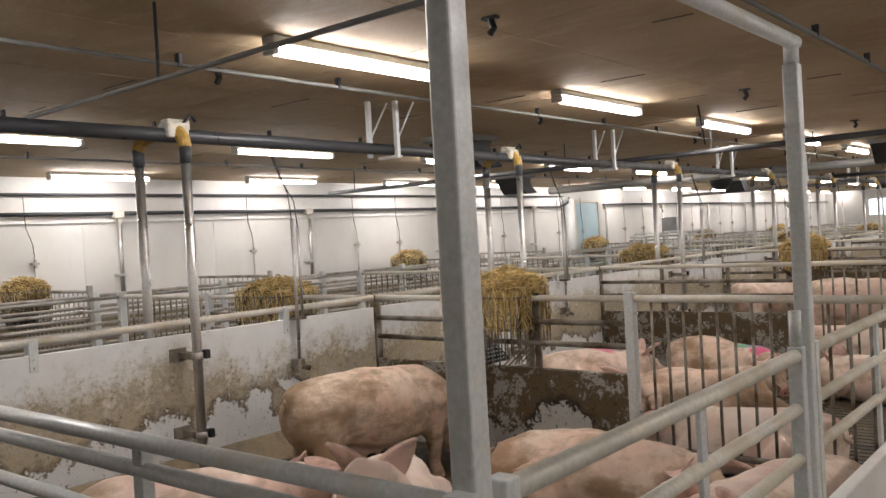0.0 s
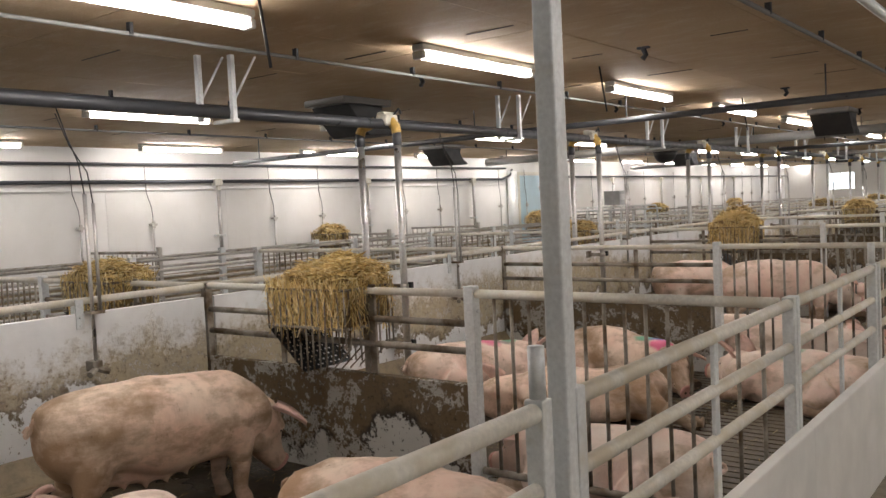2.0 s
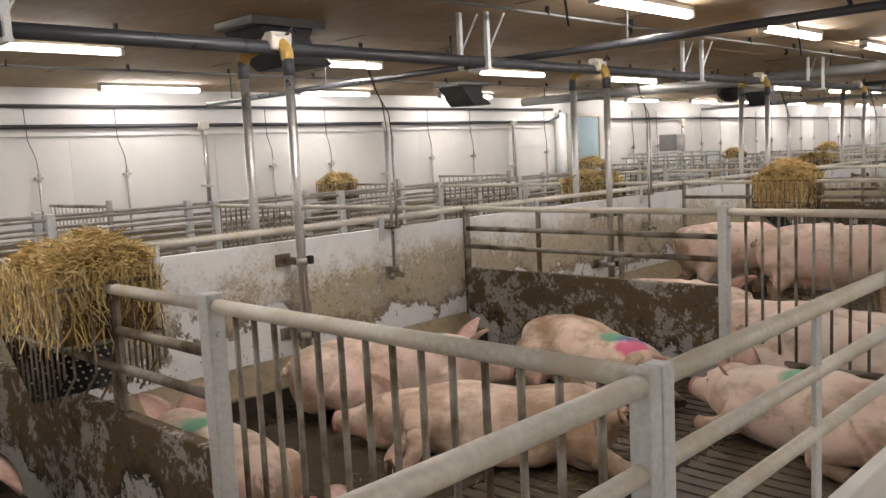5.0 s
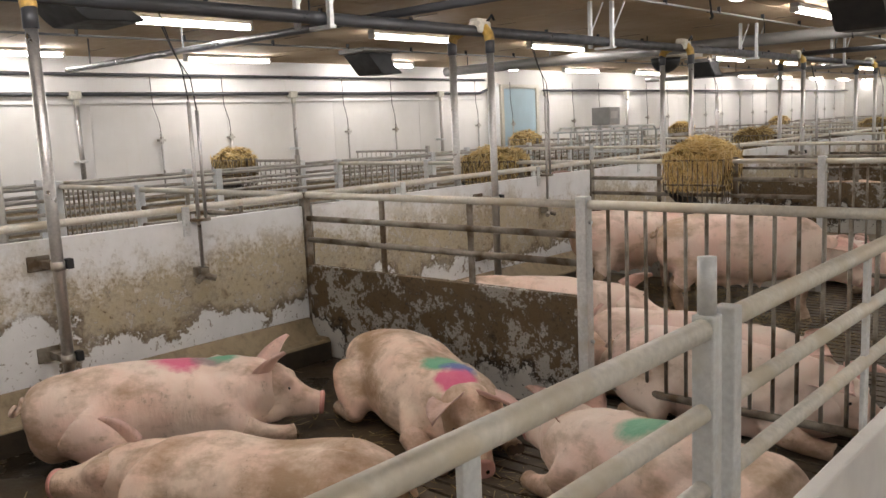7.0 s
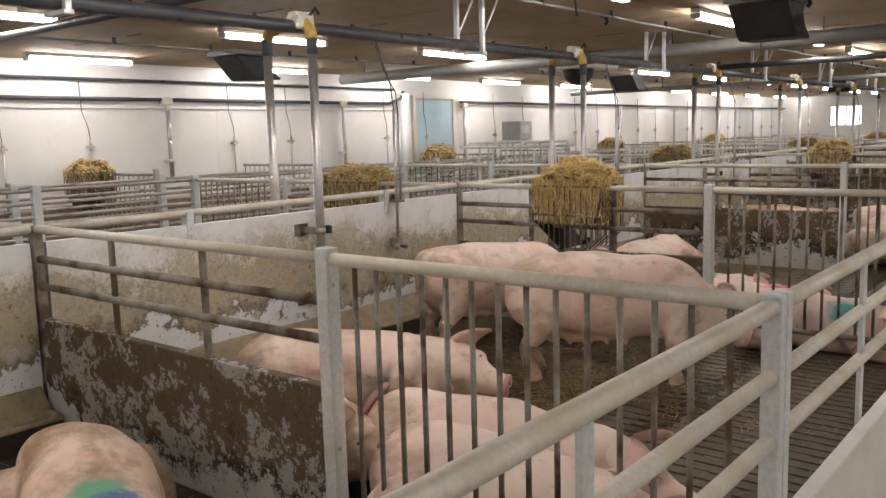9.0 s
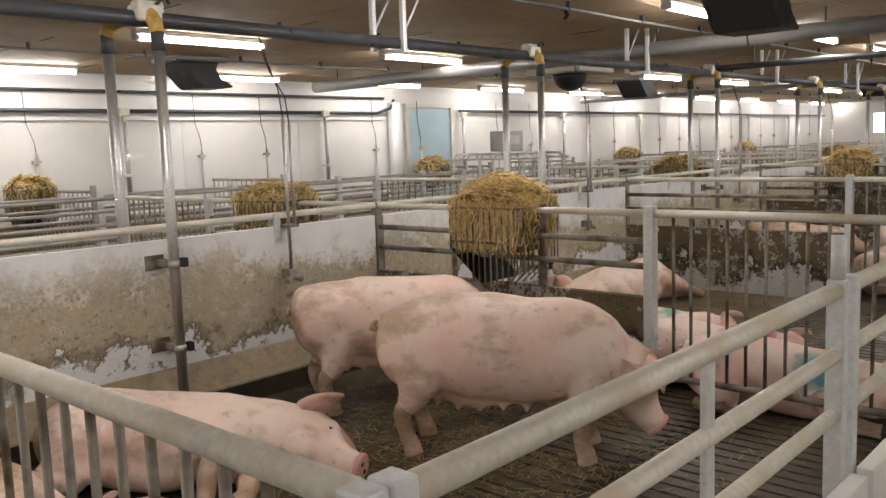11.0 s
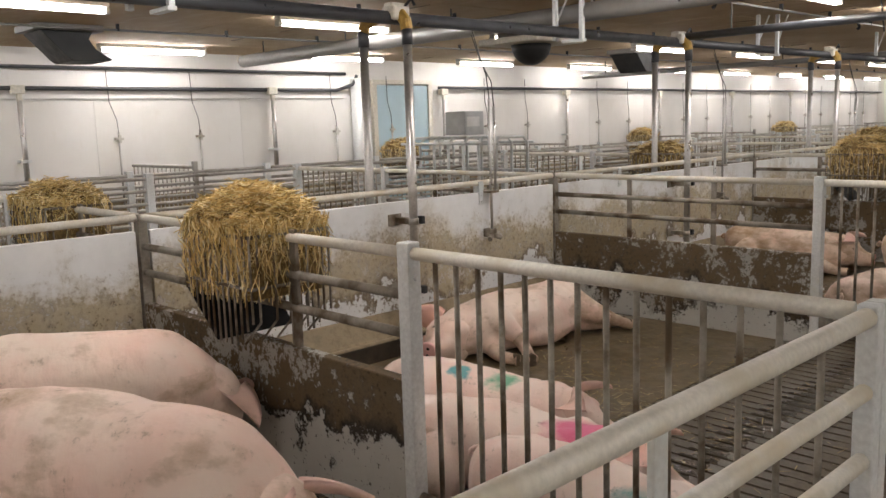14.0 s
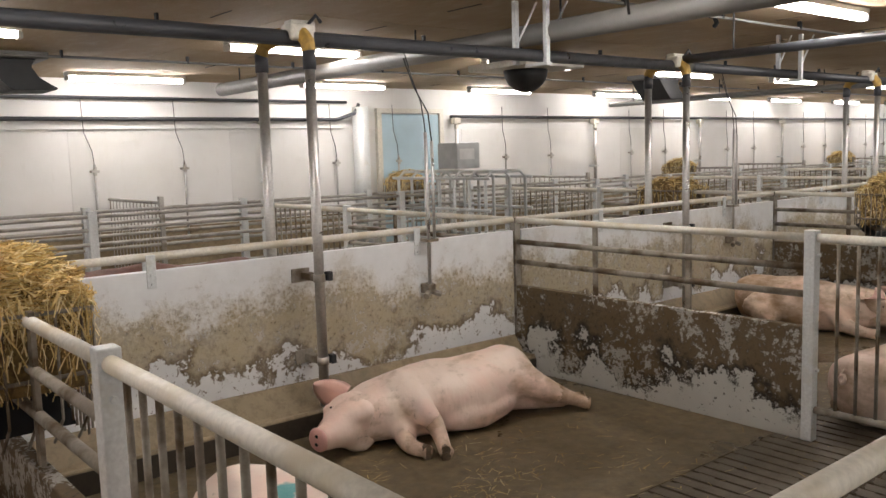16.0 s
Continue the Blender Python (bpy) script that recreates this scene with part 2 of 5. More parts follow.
def skin(name, base, dirt, muck, marks=()):
    """Pig skin: pink with bristly grain, dirt in patches; marks are sprayed spots (place, radius, colour)."""
    m, n, l, b = material(name, 0.58)
    tc = n.new("ShaderNodeTexCoord")
    a = noise_of(n, l, 2.6, 4, 0.55, seed=True)
    c = noise_of(n, l, 9, 5, 0.6, seed=True)
    f = noise_of(n, l, 140, 2, stretch=(0.35, 1, 1))
    g = noise_of(n, l, 46, 4, 0.7, stretch=(1, 1, 0.55), seed=True)
    sep = n.new("ShaderNodeSeparateXYZ")
    l.new(tc.outputs["Object"], sep.inputs[0])
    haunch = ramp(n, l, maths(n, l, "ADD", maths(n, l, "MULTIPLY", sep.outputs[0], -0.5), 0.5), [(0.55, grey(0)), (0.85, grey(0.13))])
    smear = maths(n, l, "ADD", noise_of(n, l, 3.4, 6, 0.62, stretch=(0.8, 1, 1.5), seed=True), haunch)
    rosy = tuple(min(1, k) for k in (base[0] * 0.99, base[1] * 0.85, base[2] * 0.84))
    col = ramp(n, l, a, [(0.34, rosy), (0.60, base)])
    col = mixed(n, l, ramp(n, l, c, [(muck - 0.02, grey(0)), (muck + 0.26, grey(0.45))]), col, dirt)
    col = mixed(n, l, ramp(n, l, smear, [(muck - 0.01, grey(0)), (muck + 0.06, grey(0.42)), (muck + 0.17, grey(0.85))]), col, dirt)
    col = mixed(n, l, ramp(n, l, maths(n, l, "MULTIPLY", g, c), [(0.345, grey(0)), (0.42, grey(0.42))]), col, tuple(0.55 * d for d in dirt))
    for place, radius, colour in marks:
        d = n.new("ShaderNodeVectorMath")
        d.operation = "DISTANCE"
        l.new(tc.outputs["Object"], d.inputs[0])
        d.inputs[1].default_value = place
        ragged = maths(n, l, "SUBTRACT", d.outputs["Value"], maths(n, l, "MULTIPLY", maths(n, l, "SUBTRACT", c, 0.4), 0.18))
        col = mixed(n, l, ramp(n, l, ragged, [(radius * 0.5, grey(0.9)), (radius, grey(0))]), col, colour)
    col = mixed(n, l, ramp(n, l, f, [(0.35, grey(0.03)), (0.6, grey(0))]), col, (0.95, 0.88, 0.8))
    l.new(col, b.inputs["Base Color"])
    fold = noise_of(n, l, 7, 3, 0.5, stretch=(1.8, 0.8, 0.8), seed=True)
    bump(n, l, b, maths(n, l, "ADD", maths(n, l, "MULTIPLY", fold, 0.45), maths(n, l, "ADD", maths(n, l, "MULTIPLY", c, 0.2), maths(n, l, "MULTIPLY", g, 0.10))), 0.6, 0.03)
    return m


PINK, BLUE, GREEN, TEAL = (0.75, 0.10, 0.25), (0.06, 0.12, 0.42), (0.10, 0.42, 0.24), (0.05, 0.35, 0.38)
EAR_SKIN = skin("ear_skin", (0.74, 0.53, 0.455), (0.36, 0.22, 0.15), 0.53)
LEG_SKIN = skin("muddy_leg_skin", (0.72, 0.57, 0.455), (0.26, 0.17, 0.09), 0.47)
SNOUT_SKIN = skin("snout_skin", (0.72, 0.42, 0.37), (0.34, 0.2, 0.14), 0.60)
HOOF = plastic("hoof_horn", (0.16, 0.115, 0.075), 0.6, 0.6, 30)
EYE = plastic("dark_eye", (0.015, 0.01, 0.008), 0.15)


# ---------------------------------------------------------------- mesh helpers
def mesh_of(bm, name, mat, smooth=False):
    me = bpy.data.meshes.new(name)
    bmesh.ops.recalc_face_normals(bm, faces=bm.faces)
    bm.to_mesh(me)
    bm.free()
    me.materials.append(mat)
    if smooth:
        me.polygons.foreach_set("use_smooth", [True] * len(me.polygons))
    return me


def part(name, bm, mat, parent, label="", smooth=False, kind=""):
    ob = new(name, mesh_of(bm, name, mat, smooth))
    ob.parent = parent
    return tagged(ob, label, kind=kind)


def shared(name, me, parent, m):
    """One more piece on a mesh that others use too."""
    ob = new(name, me)
    ob.parent = parent
    ob.matrix_basis = m
    return ob


def box(bm, x0, x1, y0, y1, z0, z1, bevel=0.0):
    r = bmesh.ops.create_cube(bm, size=1.0)
    bmesh.ops.scale(bm, vec=(x1 - x0, y1 - y0, z1 - z0), verts=r["verts"])
    bmesh.ops.translate(bm, vec=((x0 + x1) / 2, (y0 + y1) / 2, (z0 + z1) / 2), verts=r["verts"])
    if bevel:
        edges = list({e for v in r["verts"] for e in v.link_edges})
        bmesh.ops.bevel(bm, geom=edges, offset=bevel, segments=2, affect="EDGES", profile=0.5)
    return bm


def boxed(*a, **k):
    return box(bmesh.new(), *a, **k)


def tube(bm, points, radius, sides=10, cap=True):
    """A round bar through the points; radius may be one number or one a point."""
    pts = [Vector(p) for p in points]
    radii = [float(r) for r in radius] if isinstance(radius, (list, tuple)) else [radius] * len(pts)
    rings, side = [], None
    for i, p in enumerate(pts):
        way = (pts[min(i + 1, len(pts) - 1)] - pts[max(i - 1, 0)]).normalized()
        if side is None:
            side = way.orthogonal().normalized()
        side = (side - way * side.dot(way)).normalized()
        up = way.cross(side)
        rings.append([bm.verts.new(p + radii[i] * (math.cos(2 * math.pi * j / sides) * side + math.sin(2 * math.pi * j / sides) * up)) for j in range(sides)])
    for a, b in zip(rings, rings[1:]):
        for j in range(sides):
            bm.faces.new((a[j], a[(j + 1) % sides], b[(j + 1) % sides], b[j]))
    if cap:
        bm.faces.new(rings[0][::-1])
        bm.faces.new(rings[-1])
    return bm


def tubed(points, radius, sides=10):
    return tube(bmesh.new(), points, radius, sides)


def loft(bm, stations, sides=20, power=2.2):
    """A closed skin through stations (centre, right half-axis, up half-axis)."""
    rings = []
    for c, a, b in stations:
        c, a, b = Vector(c), Vector(a), Vector(b)
        ring = []
        for j in range(sides):
            t = 2 * math.pi * j / sides
            cs, sn = math.cos(t), math.sin(t)
            u = math.copysign(abs(cs) ** (2 / power), cs)
            v = math.copysign(abs(sn) ** (2 / power), sn)
            ring.append(bm.verts.new(c + a * u + b * v))
        rings.append(ring)
    for p, q in zip(rings, rings[1:]):
        for j in range(sides):
            bm.faces.new((p[j], p[(j + 1) % sides], q[(j + 1) % sides], q[j]))
    bm.faces.new(rings[0][::-1])
    bm.faces.new(rings[-1])
    return bm


def eased(rows, steps=3):
    """Catmull-Rom through rows of numbers."""
    rows = [np.array(r, float) for r in rows]
    out = []
    for i in range(len(rows) - 1):
        p0, p1, p2, p3 = rows[max(i - 1, 0)], rows[i], rows[i + 1], rows[min(i + 2, len(rows) - 1)]
        for k in range(steps):
            t = k / steps
            out.append(0.5 * (2 * p1 + (p2 - p0) * t + (2 * p0 - 5 * p1 + 4 * p2 - p3) * t * t + (3 * p1 - p0 - 3 * p2 + p3) * t**3))
    return out + [rows[-1]]


def thing(name, m, label, category, group=""):
    ob = new(name)
    ob.matrix_basis = m
    return tagged(ob, label, category, group)


# ---------------------------------------------------------------- building shell
def structure(name, bm, mat, label, category):
    return tagged(new(name, mesh_of(bm, name, mat)), label, category, kind="structure")


floor = structure("floor", box(boxed(WALL_X, SLAT_X, START_Y, END_Y, FZ - 0.3, FZ), SLAT_X, AISLE_X - 0.03, START_Y, END_Y, FZ - 0.34, FZ - 0.30), FLOOR, "brown soiled concrete pen floor strewn with straw", "floor")
pavement = structure("aisle_floor", boxed(AISLE_X - 0.03, RIGHT_X, START_Y, END_Y, FZ - 0.3, FZ + 0.0), AISLE_FLOOR, "plain grey concrete service aisle floor", "floor")


def ceiling_boards():
    bm = bmesh.new()
    xs = np.arange(WALL_X, RIGHT_X + 1.2, 1.2)
    ys = np.arange(START_Y, END_Y + 2.4, 2.4)
    for x in xs:
        for y in ys:
            d = random.uniform(0, 0.003)
            box(bm, x + 0.003, x + 1.197, y + 0.003, y + 2.397, CEIL - d, CEIL + 0.05)
    return bm


structure("ceiling", ceiling_boards(), CEILING, "brown stained board ceiling with fine joints", "ceiling")
structure("roof_slab", boxed(WALL_X - 0.2, RIGHT_X + 1.3, START_Y - 0.2, END_Y + 2.6, CEIL + 0.055, CEIL + 0.2), WALL_PAINT, "plain slab over the ceiling boards", "ceiling")
wall_west = structure("wall_west", boxed(WALL_X - 0.2, WALL_X - 0.004, START_Y, END_Y, FZ - 0.3, CEIL + 0.05), WALL_PAINT, "long white panelled barn wall", "wall")
structure("wall_east", boxed(RIGHT_X, RIGHT_X + 0.2, START_Y, END_Y, FZ - 0.3, CEIL), WALL_PAINT, "plain white wall beyond the aisle", "wall")
structure("wall_south", boxed(WALL_X - 0.2, RIGHT_X + 0.2, START_Y - 0.2, START_Y, FZ - 0.3, CEIL), WALL_PAINT, "plain white end wall", "wall")
# wall panels, each 2.38 m wide
panel_mesh = mesh_of(boxed(0, 0.012, 0.001, 2.379, FZ, 2.08, 0.0008), "wall_panel", WALL_PAINT)
for i in range(22):
    shared("wall_panel", panel_mesh, wall_west, pose(WALL_X - 0.004, START_Y + 2.38 * i, 0))
fascia = structure("trim", boxed(WALL_X - 0.003, WALL_X + 0.05, START_Y, 21.9, 2.10, 2.50, 0.004), WALL_PAINT, "white fascia band along the upper wall", "trim")

structure("baseboard", boxed(WALL_X + 0.009, WALL_X + 0.034, START_Y, 22.0, FZ, 0.66, 0.004), TROUGH, "tan soiled concrete plinth at the foot of the wall", "baseboard")
structure("baseboard", boxed(WALL_X + 0.009, WALL_X + 0.034, 24.2, END_Y, FZ, 0.66, 0.004), TROUGH, "tan soiled concrete plinth at the foot of the wall", "baseboard")

# dark open slots in the ceiling
rng_c = random.Random(11)
bm = bmesh.new()
for x in np.arange(-11.5, 4.5, 1.2):
    for y in np.arange(0.0, 30.0, 1.55):
        if rng_c.random() < 0.55:
            box(bm, x + 0.1, x + 0.1 + rng_c.uniform(0.25, 0.5), y, y + 0.011, CEIL - 0.006, CEIL + 0.01)
structure("ceiling_joint", bm, BLACK, "short dark open joints between ceiling boards", "ceiling")

# end wall with two window openings
WINS = [(-10.1, -8.75), (-7.15, -5.8)]
bm = bmesh.new()
edges = [WALL_X - 0.2] + [v for w in WINS for v in w] + [RIGHT_X + 0.2]
for a, b in zip(edges[0::2], edges[1::2]):
    box(bm, a, b, END_Y, END_Y + 0.2, FZ - 0.3, CEIL)
for a, b in WINS:
    box(bm, a, b, END_Y, END_Y + 0.2, FZ - 0.3, 1.45)
    box(bm, a, b, END_Y, END_Y + 0.2, 2.35, CEIL)
structure("wall_north", bm, WALL_PAINT, "white end wall with two small windows", "wall")
for i, (a, b) in enumerate(WINS):
    w = structure("window_%d" % (i + 1), boxed(a, b, END_Y + 0.12, END_Y + 0.14, 1.45, 2.35), DAY_GLASS, "small daylit window in the end wall", "window")
    bm = bmesh.new()
    for x in (a, (a + b) / 2 - 0.02, b - 0.05):
        box(bm, x, x + 0.05, END_Y + 0.05, END_Y + 0.115, 1.45, 2.35)
    for z in (1.45, 2.30):
        box(bm, a + 0.05, b - 0.05, END_Y + 0.052, END_Y + 0.113, z, z + 0.05)
    part("window_frame", bm, WHITE_FIT, w)

# pale blue door with its frame and the round grey post beside it
door = structure("door_1", boxed(WALL_X + 0.01, WALL_X + 0.06, 22.65, 23.95, FZ, 2.34, 0.006), BLUE_DOOR, "closed pale blue door in the white wall", "door")
bm = bmesh.new()
for y in (22.55, 23.955):
    box(bm, WALL_X + 0.01, WALL_X + 0.09, y, y + 0.095, FZ, 2.36)
box(bm, WALL_X + 0.01, WALL_X + 0.088, 22.55, 24.05, 2.36, 2.44)
part("door_frame", bm, WHITE_FIT, door)
part("door_handle", tubed([(WALL_X + 0.06, 22.8, 1.05), (WALL_X + 0.11, 22.8, 1.05), (WALL_X + 0.11, 22.95, 1.05)], 0.012, 8), GALV, door)
tagged(new("drain_pipe", mesh_of(tubed([(WALL_X + 0.16, 22.15, FZ), (WALL_X + 0.16, 22.15, 2.45)], 0.14, 20), "drain_pipe", GALV, True)), "wide grey metal upright duct beside the door", "duct")


# ---------------------------------------------------------------- pens
def divider(y):
    """Solid board between two rows of pens, one bay long, with top rail, clamps and a post at its start."""
    root = thing("pen_divider", pose(DIV_X, y, 0), "white board divider with brown muck band and galvanised top rail", "pen wall", "pen dividers")
    part("board", boxed(-0.025, 0.025, 0.045, PITCH - 0.045, FZ, 1.00, 0.004), BOARD, root, "white board stained brown halfway up")
    part("top_rail", tubed([(0, 0.03, RAIL), (0, PITCH - 0.03, RAIL)], 0.024, 12), GALV_DUST, root, smooth=True)
    part("post", boxed(-0.03, 0.03, -0.03, 0.03, FZ, RAIL + 0.02, 0.004), GALV_DIRTY, root)
    clamp = mesh_of(box(boxed(0.026, 0.034, -0.028, 0.028, 0.90, RAIL + 0.015, 0.002), -0.034, -0.026, -0.028, 0.028, 0.90, RAIL + 0.015), "clamp", GALV)
    bolt = mesh_of(tubed([(0.034, 0, 0.925), (0.044, 0, 0.925)], 0.009, 6), "bolt", GALV)
    for dy in (1.03, 2.98):
        c = shared("clamp", clamp, root, pose(0, dy, 0))
        shared("bolt", bolt, c, pose(0, 0, 0))
        shared("bolt", bolt, c, pose(0, 0, 0.05))
    return root


def partition(y):
    """Low soiled board with rails above it, from the divider to the gate post. Built along +x from the divider."""
    n = -(DIV_X - GATE_X)
    root = thing("pen_partition", pose(DIV_X, y, 0), "low soiled board partition with three galvanised rails", "pen partition", "pen partitions")
    part("board", boxed(0.034, n - 0.036, -0.03, 0.03, FZ, 0.555, 0.006), LOW_BOARD, root, "grey-white board caked with dark flaking muck")
    part("top_rail", tubed([(0.031, 0, RAIL), (n - 0.036, 0, RAIL)], 0.024, 12), GALV_DUST, root, smooth=True)
    for z in (0.905, 0.745):
        part("rail", tubed([(0.031, 0, z), (n - 0.036, 0, z)], 0.021, 12), GALV_DIRTY, root, smooth=True)
    up = mesh_of(boxed(-0.022, 0.022, -0.008, 0.008, 0.558, RAIL - 0.02, 0.003), "upright", GALV_DIRTY)
    for x in (0.83, 1.62):
        shared("upright", up, root, pose(x, 0.0, 0))
    return root


def gate(y):
    """Barred gate from the gate post to the aisle fence."""
    w = AISLE_X - GATE_X
    root = thing("pen_gate", pose(GATE_X, y, 0), "galvanised pen gate of upright bars, soiled brown low down", "gate", "pen gates")
    part("gate_post", boxed(-0.034, 0.034, -0.034, 0.034, FZ, RAIL + 0.045, 0.006), GALV, root)
    part("top_rail", tubed([(0.036, 0, RAIL), (w - 0.05, 0, RAIL)], 0.026, 12), GALV_DUST, root, smooth=True)
    part("bottom_rail", tubed([(0.036, 0, 0.06), (w - 0.05, 0, 0.06)], 0.022, 10), GALV_DIRTY, root, smooth=True)
    bar = mesh_of(tubed([(0, 0, 0.07), (0, 0, RAIL - 0.02)], 0.0105, 8), "bar", GALV_DIRTY, True)
    for i in range(14):
        shared("bar", bar, root, pose(0.155 + 0.113 * i, 0, 0))
    bolt = mesh_of(tubed([(0.036, 0, 0), (0.052, 0, 0)], 0.012, 6), "bolt", GALV)
    for z in (0.98, 0.3):
        shared("bolt", bolt, root, pose(0, 0.0, z))
    return root


def fence_run(y0, y1, name="aisle_fence", stub=False):
    """Three-rail fence panel along the aisle between two posts, over a pale kerb board."""
    root = thing(name, pose(AISLE_X, y0, 0), "three-rail galvanised aisle fence over a pale kerb board", "fence", "aisle fences")
    n = y1 - y0
    for i, z in enumerate((RAIL, 0.89, 0.71)):
        part("top_rail" if i == 0 else "rail", tubed([(0, 0.051, z), (0, n - 0.051, z)], 0.025 if i == 0 else 0.022, 14), GALV_DUST, root, smooth=True)
    for yy in (0.027, n - 0.027):
        part("post", boxed(-0.026, 0.026, yy - 0.024, yy + 0.024, FZ, RAIL + 0.032, 0.005), GALV, root)
    if stub:
        part("hinge_stub", tubed([(0, n - 0.027, RAIL + 0.033), (0, n - 0.027, RAIL + 0.16)], 0.021, 14), GALV, root, smooth=True)
    part("upright", boxed(-0.008, 0.008, n * 0.52 - 0.022, n * 0.52 + 0.022, 0.30, RAIL - 0.02, 0.003), GALV, root)
    part("kerb_board", boxed(0.038, 0.088, 0.0, n, FZ, 0.53, 0.005), AISLE_BOARD, root, "grey-white kerb board")
    return root


MID = 1.87
for i, y in enumerate(LINES):
    if i < len(LINES) - 1:
        mid = 1.77 if 6 < y < 7 else MID
        divider(y)
        fence_run(y, y + mid, stub=y > 2)
        fence_run(y + mid + (0.115 if 2 < y < 3 else 0.055), y + PITCH - (0.075 if y < 0 else 0.0))
first_partition = partition(LINES[0])
first_gate = gate(LINES[0])
for y in LINES[2:]:
    copy_thing(first_partition, pose(DIV_X, y, 0))
    copy_thing(first_gate, pose(GATE_X, y, 0))


def rail_gate(y):
    """Long railed gate that closes the first pen."""
    w = AISLE_X - DIV_X
    root = thing("rail_gate", pose(DIV_X, y, 0), "long galvanised railed gate across the pen", "gate")
    for i, z in enumerate((1.05, 0.955, 0.80, 0.62, 0.30)):
        part("top_rail" if i == 0 else "rail", tubed([(0.035, 0.02 if i else -0.015, z), (w - 0.04, 0.02 if i else -0.015, z)], 0.025, 12), GALV, root, smooth=True)
    for x in (0.4, 1.7, 2.93, 4.0):
        part("upright", boxed(x - 0.025, x + 0.025, 0.0, 0.04, 0.25, 1.03, 0.004), GALV, root)
    return root


rail_gate(LINES[1])
# the second row of pens, turned about the divider
for y in LINES:
    copy_thing(first_partition, pose(DIV_X, y, 0, 0, 0, 180))
    copy_thing(first_gate, pose(2 * DIV_X - GATE_X, y, 0, 0, 0, 180))


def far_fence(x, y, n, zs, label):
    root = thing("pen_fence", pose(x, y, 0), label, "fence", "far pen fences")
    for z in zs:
        part("rail", tubed([(0, 0, z), (0, n, z)], 0.021, 8), GALV_GREY, root, smooth=True)
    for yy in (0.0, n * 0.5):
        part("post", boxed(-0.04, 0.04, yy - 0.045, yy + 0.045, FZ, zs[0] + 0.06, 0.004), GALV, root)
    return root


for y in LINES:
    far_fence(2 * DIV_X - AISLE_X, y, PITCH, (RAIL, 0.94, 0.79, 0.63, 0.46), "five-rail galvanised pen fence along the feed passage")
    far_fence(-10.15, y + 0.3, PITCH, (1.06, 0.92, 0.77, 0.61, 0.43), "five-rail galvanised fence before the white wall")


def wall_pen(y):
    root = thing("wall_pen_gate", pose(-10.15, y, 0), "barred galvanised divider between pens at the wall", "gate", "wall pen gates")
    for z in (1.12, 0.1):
        part("rail", tubed([(0, 0, z), (-1.9, 0, z)], 0.022, 8), GALV_GREY, root, smooth=True)
    bar = mesh_of(tubed([(0, 0, 0.1), (0, 0, 1.1)], 0.0105, 6), "bar", GALV_GREY, True)
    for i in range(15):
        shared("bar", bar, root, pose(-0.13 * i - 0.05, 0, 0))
    part("post", boxed(-0.03, 0.03, -0.03, 0.03, FZ, 1.2, 0.004), GALV_GREY, root)
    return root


for k in range(6):
    wall_pen(6.93 + 8 * k)
    wall_pen(9.9 + 8 * k)

# tall square posts with the pipe that joins their heads
for y in (LINES[1] - 0.06, LINES[1] + MID + 0.103):
    p = thing("tall_post", pose(AISLE_X - 0.006, y, 0), "tall square galvanised steel post at the aisle fence", "post", "tall posts")
    part("column", boxed(-0.028, 0.028, -0.028, 0.028, FZ, 2.14, 0.006), GALV, p)
    part("head", tubed([(0, 0, 2.142), (0, 0, 2.21)], 0.027, 12), GALV, p, smooth=True)
    for z in (0.55, 1.62, 1.9):
        part("bolt", tubed([(-0.028, 0, z), (-0.039, 0, z)], 0.011, 6), GALV, p)
tagged(new("head_pipe", mesh_of(tubed([(AISLE_X - 0.006, 1.2, 2.225), (AISLE_X - 0.006, 4.72, 2.225)], 0.028, 14), "head_pipe", GALV, True)), "galvanised pipe joining the tall post heads", "pipe")


# troughs along the divider
def trough(y):
    root = thing("feed_trough", pose(DIV_X + 0.026, y, 0), "long shallow concrete feed trough along the divider", "trough", "feed troughs")
    bm = bmesh.new()
    prof = [(0.004, FZ), (0.004, 0.158), (0.018, 0.150), (0.125, 0.012), (0.165, -0.010), (0.19, 0.010), (0.205, 0.018), (0.232, 0.018), (0.242, 0.008), (0.242, FZ)]
    a = [bm.verts.new((px, 0.06, pz)) for px, pz in prof]
    b = [bm.verts.new((px, PITCH - 0.06, pz)) for px, pz in prof]
    for i in range(len(prof)):
        j = (i + 1) % len(prof)
        bm.faces.new((a[i], a[j], b[j], b[i]))
    bm.faces.new(a)
    bm.faces.new(b[::-1])
    part("basin", bm, TROUGH, root)
    # thin strip over the basin's front, much darker than the basin
    part("front_face", boxed(0.243, 0.249, 0.062, PITCH - 0.062, FZ, 0.002, 0.002), TROUGH_FRONT, root, "dark brown front")
    for yy in (0.062, PITCH - 0.10):
        part("end_rim", boxed(0.02, 0.235, yy, yy + 0.04, -0.05, 0.035, 0.008), TROUGH, root)
    return root


for y in LINES[:-1]:
    trough(y)


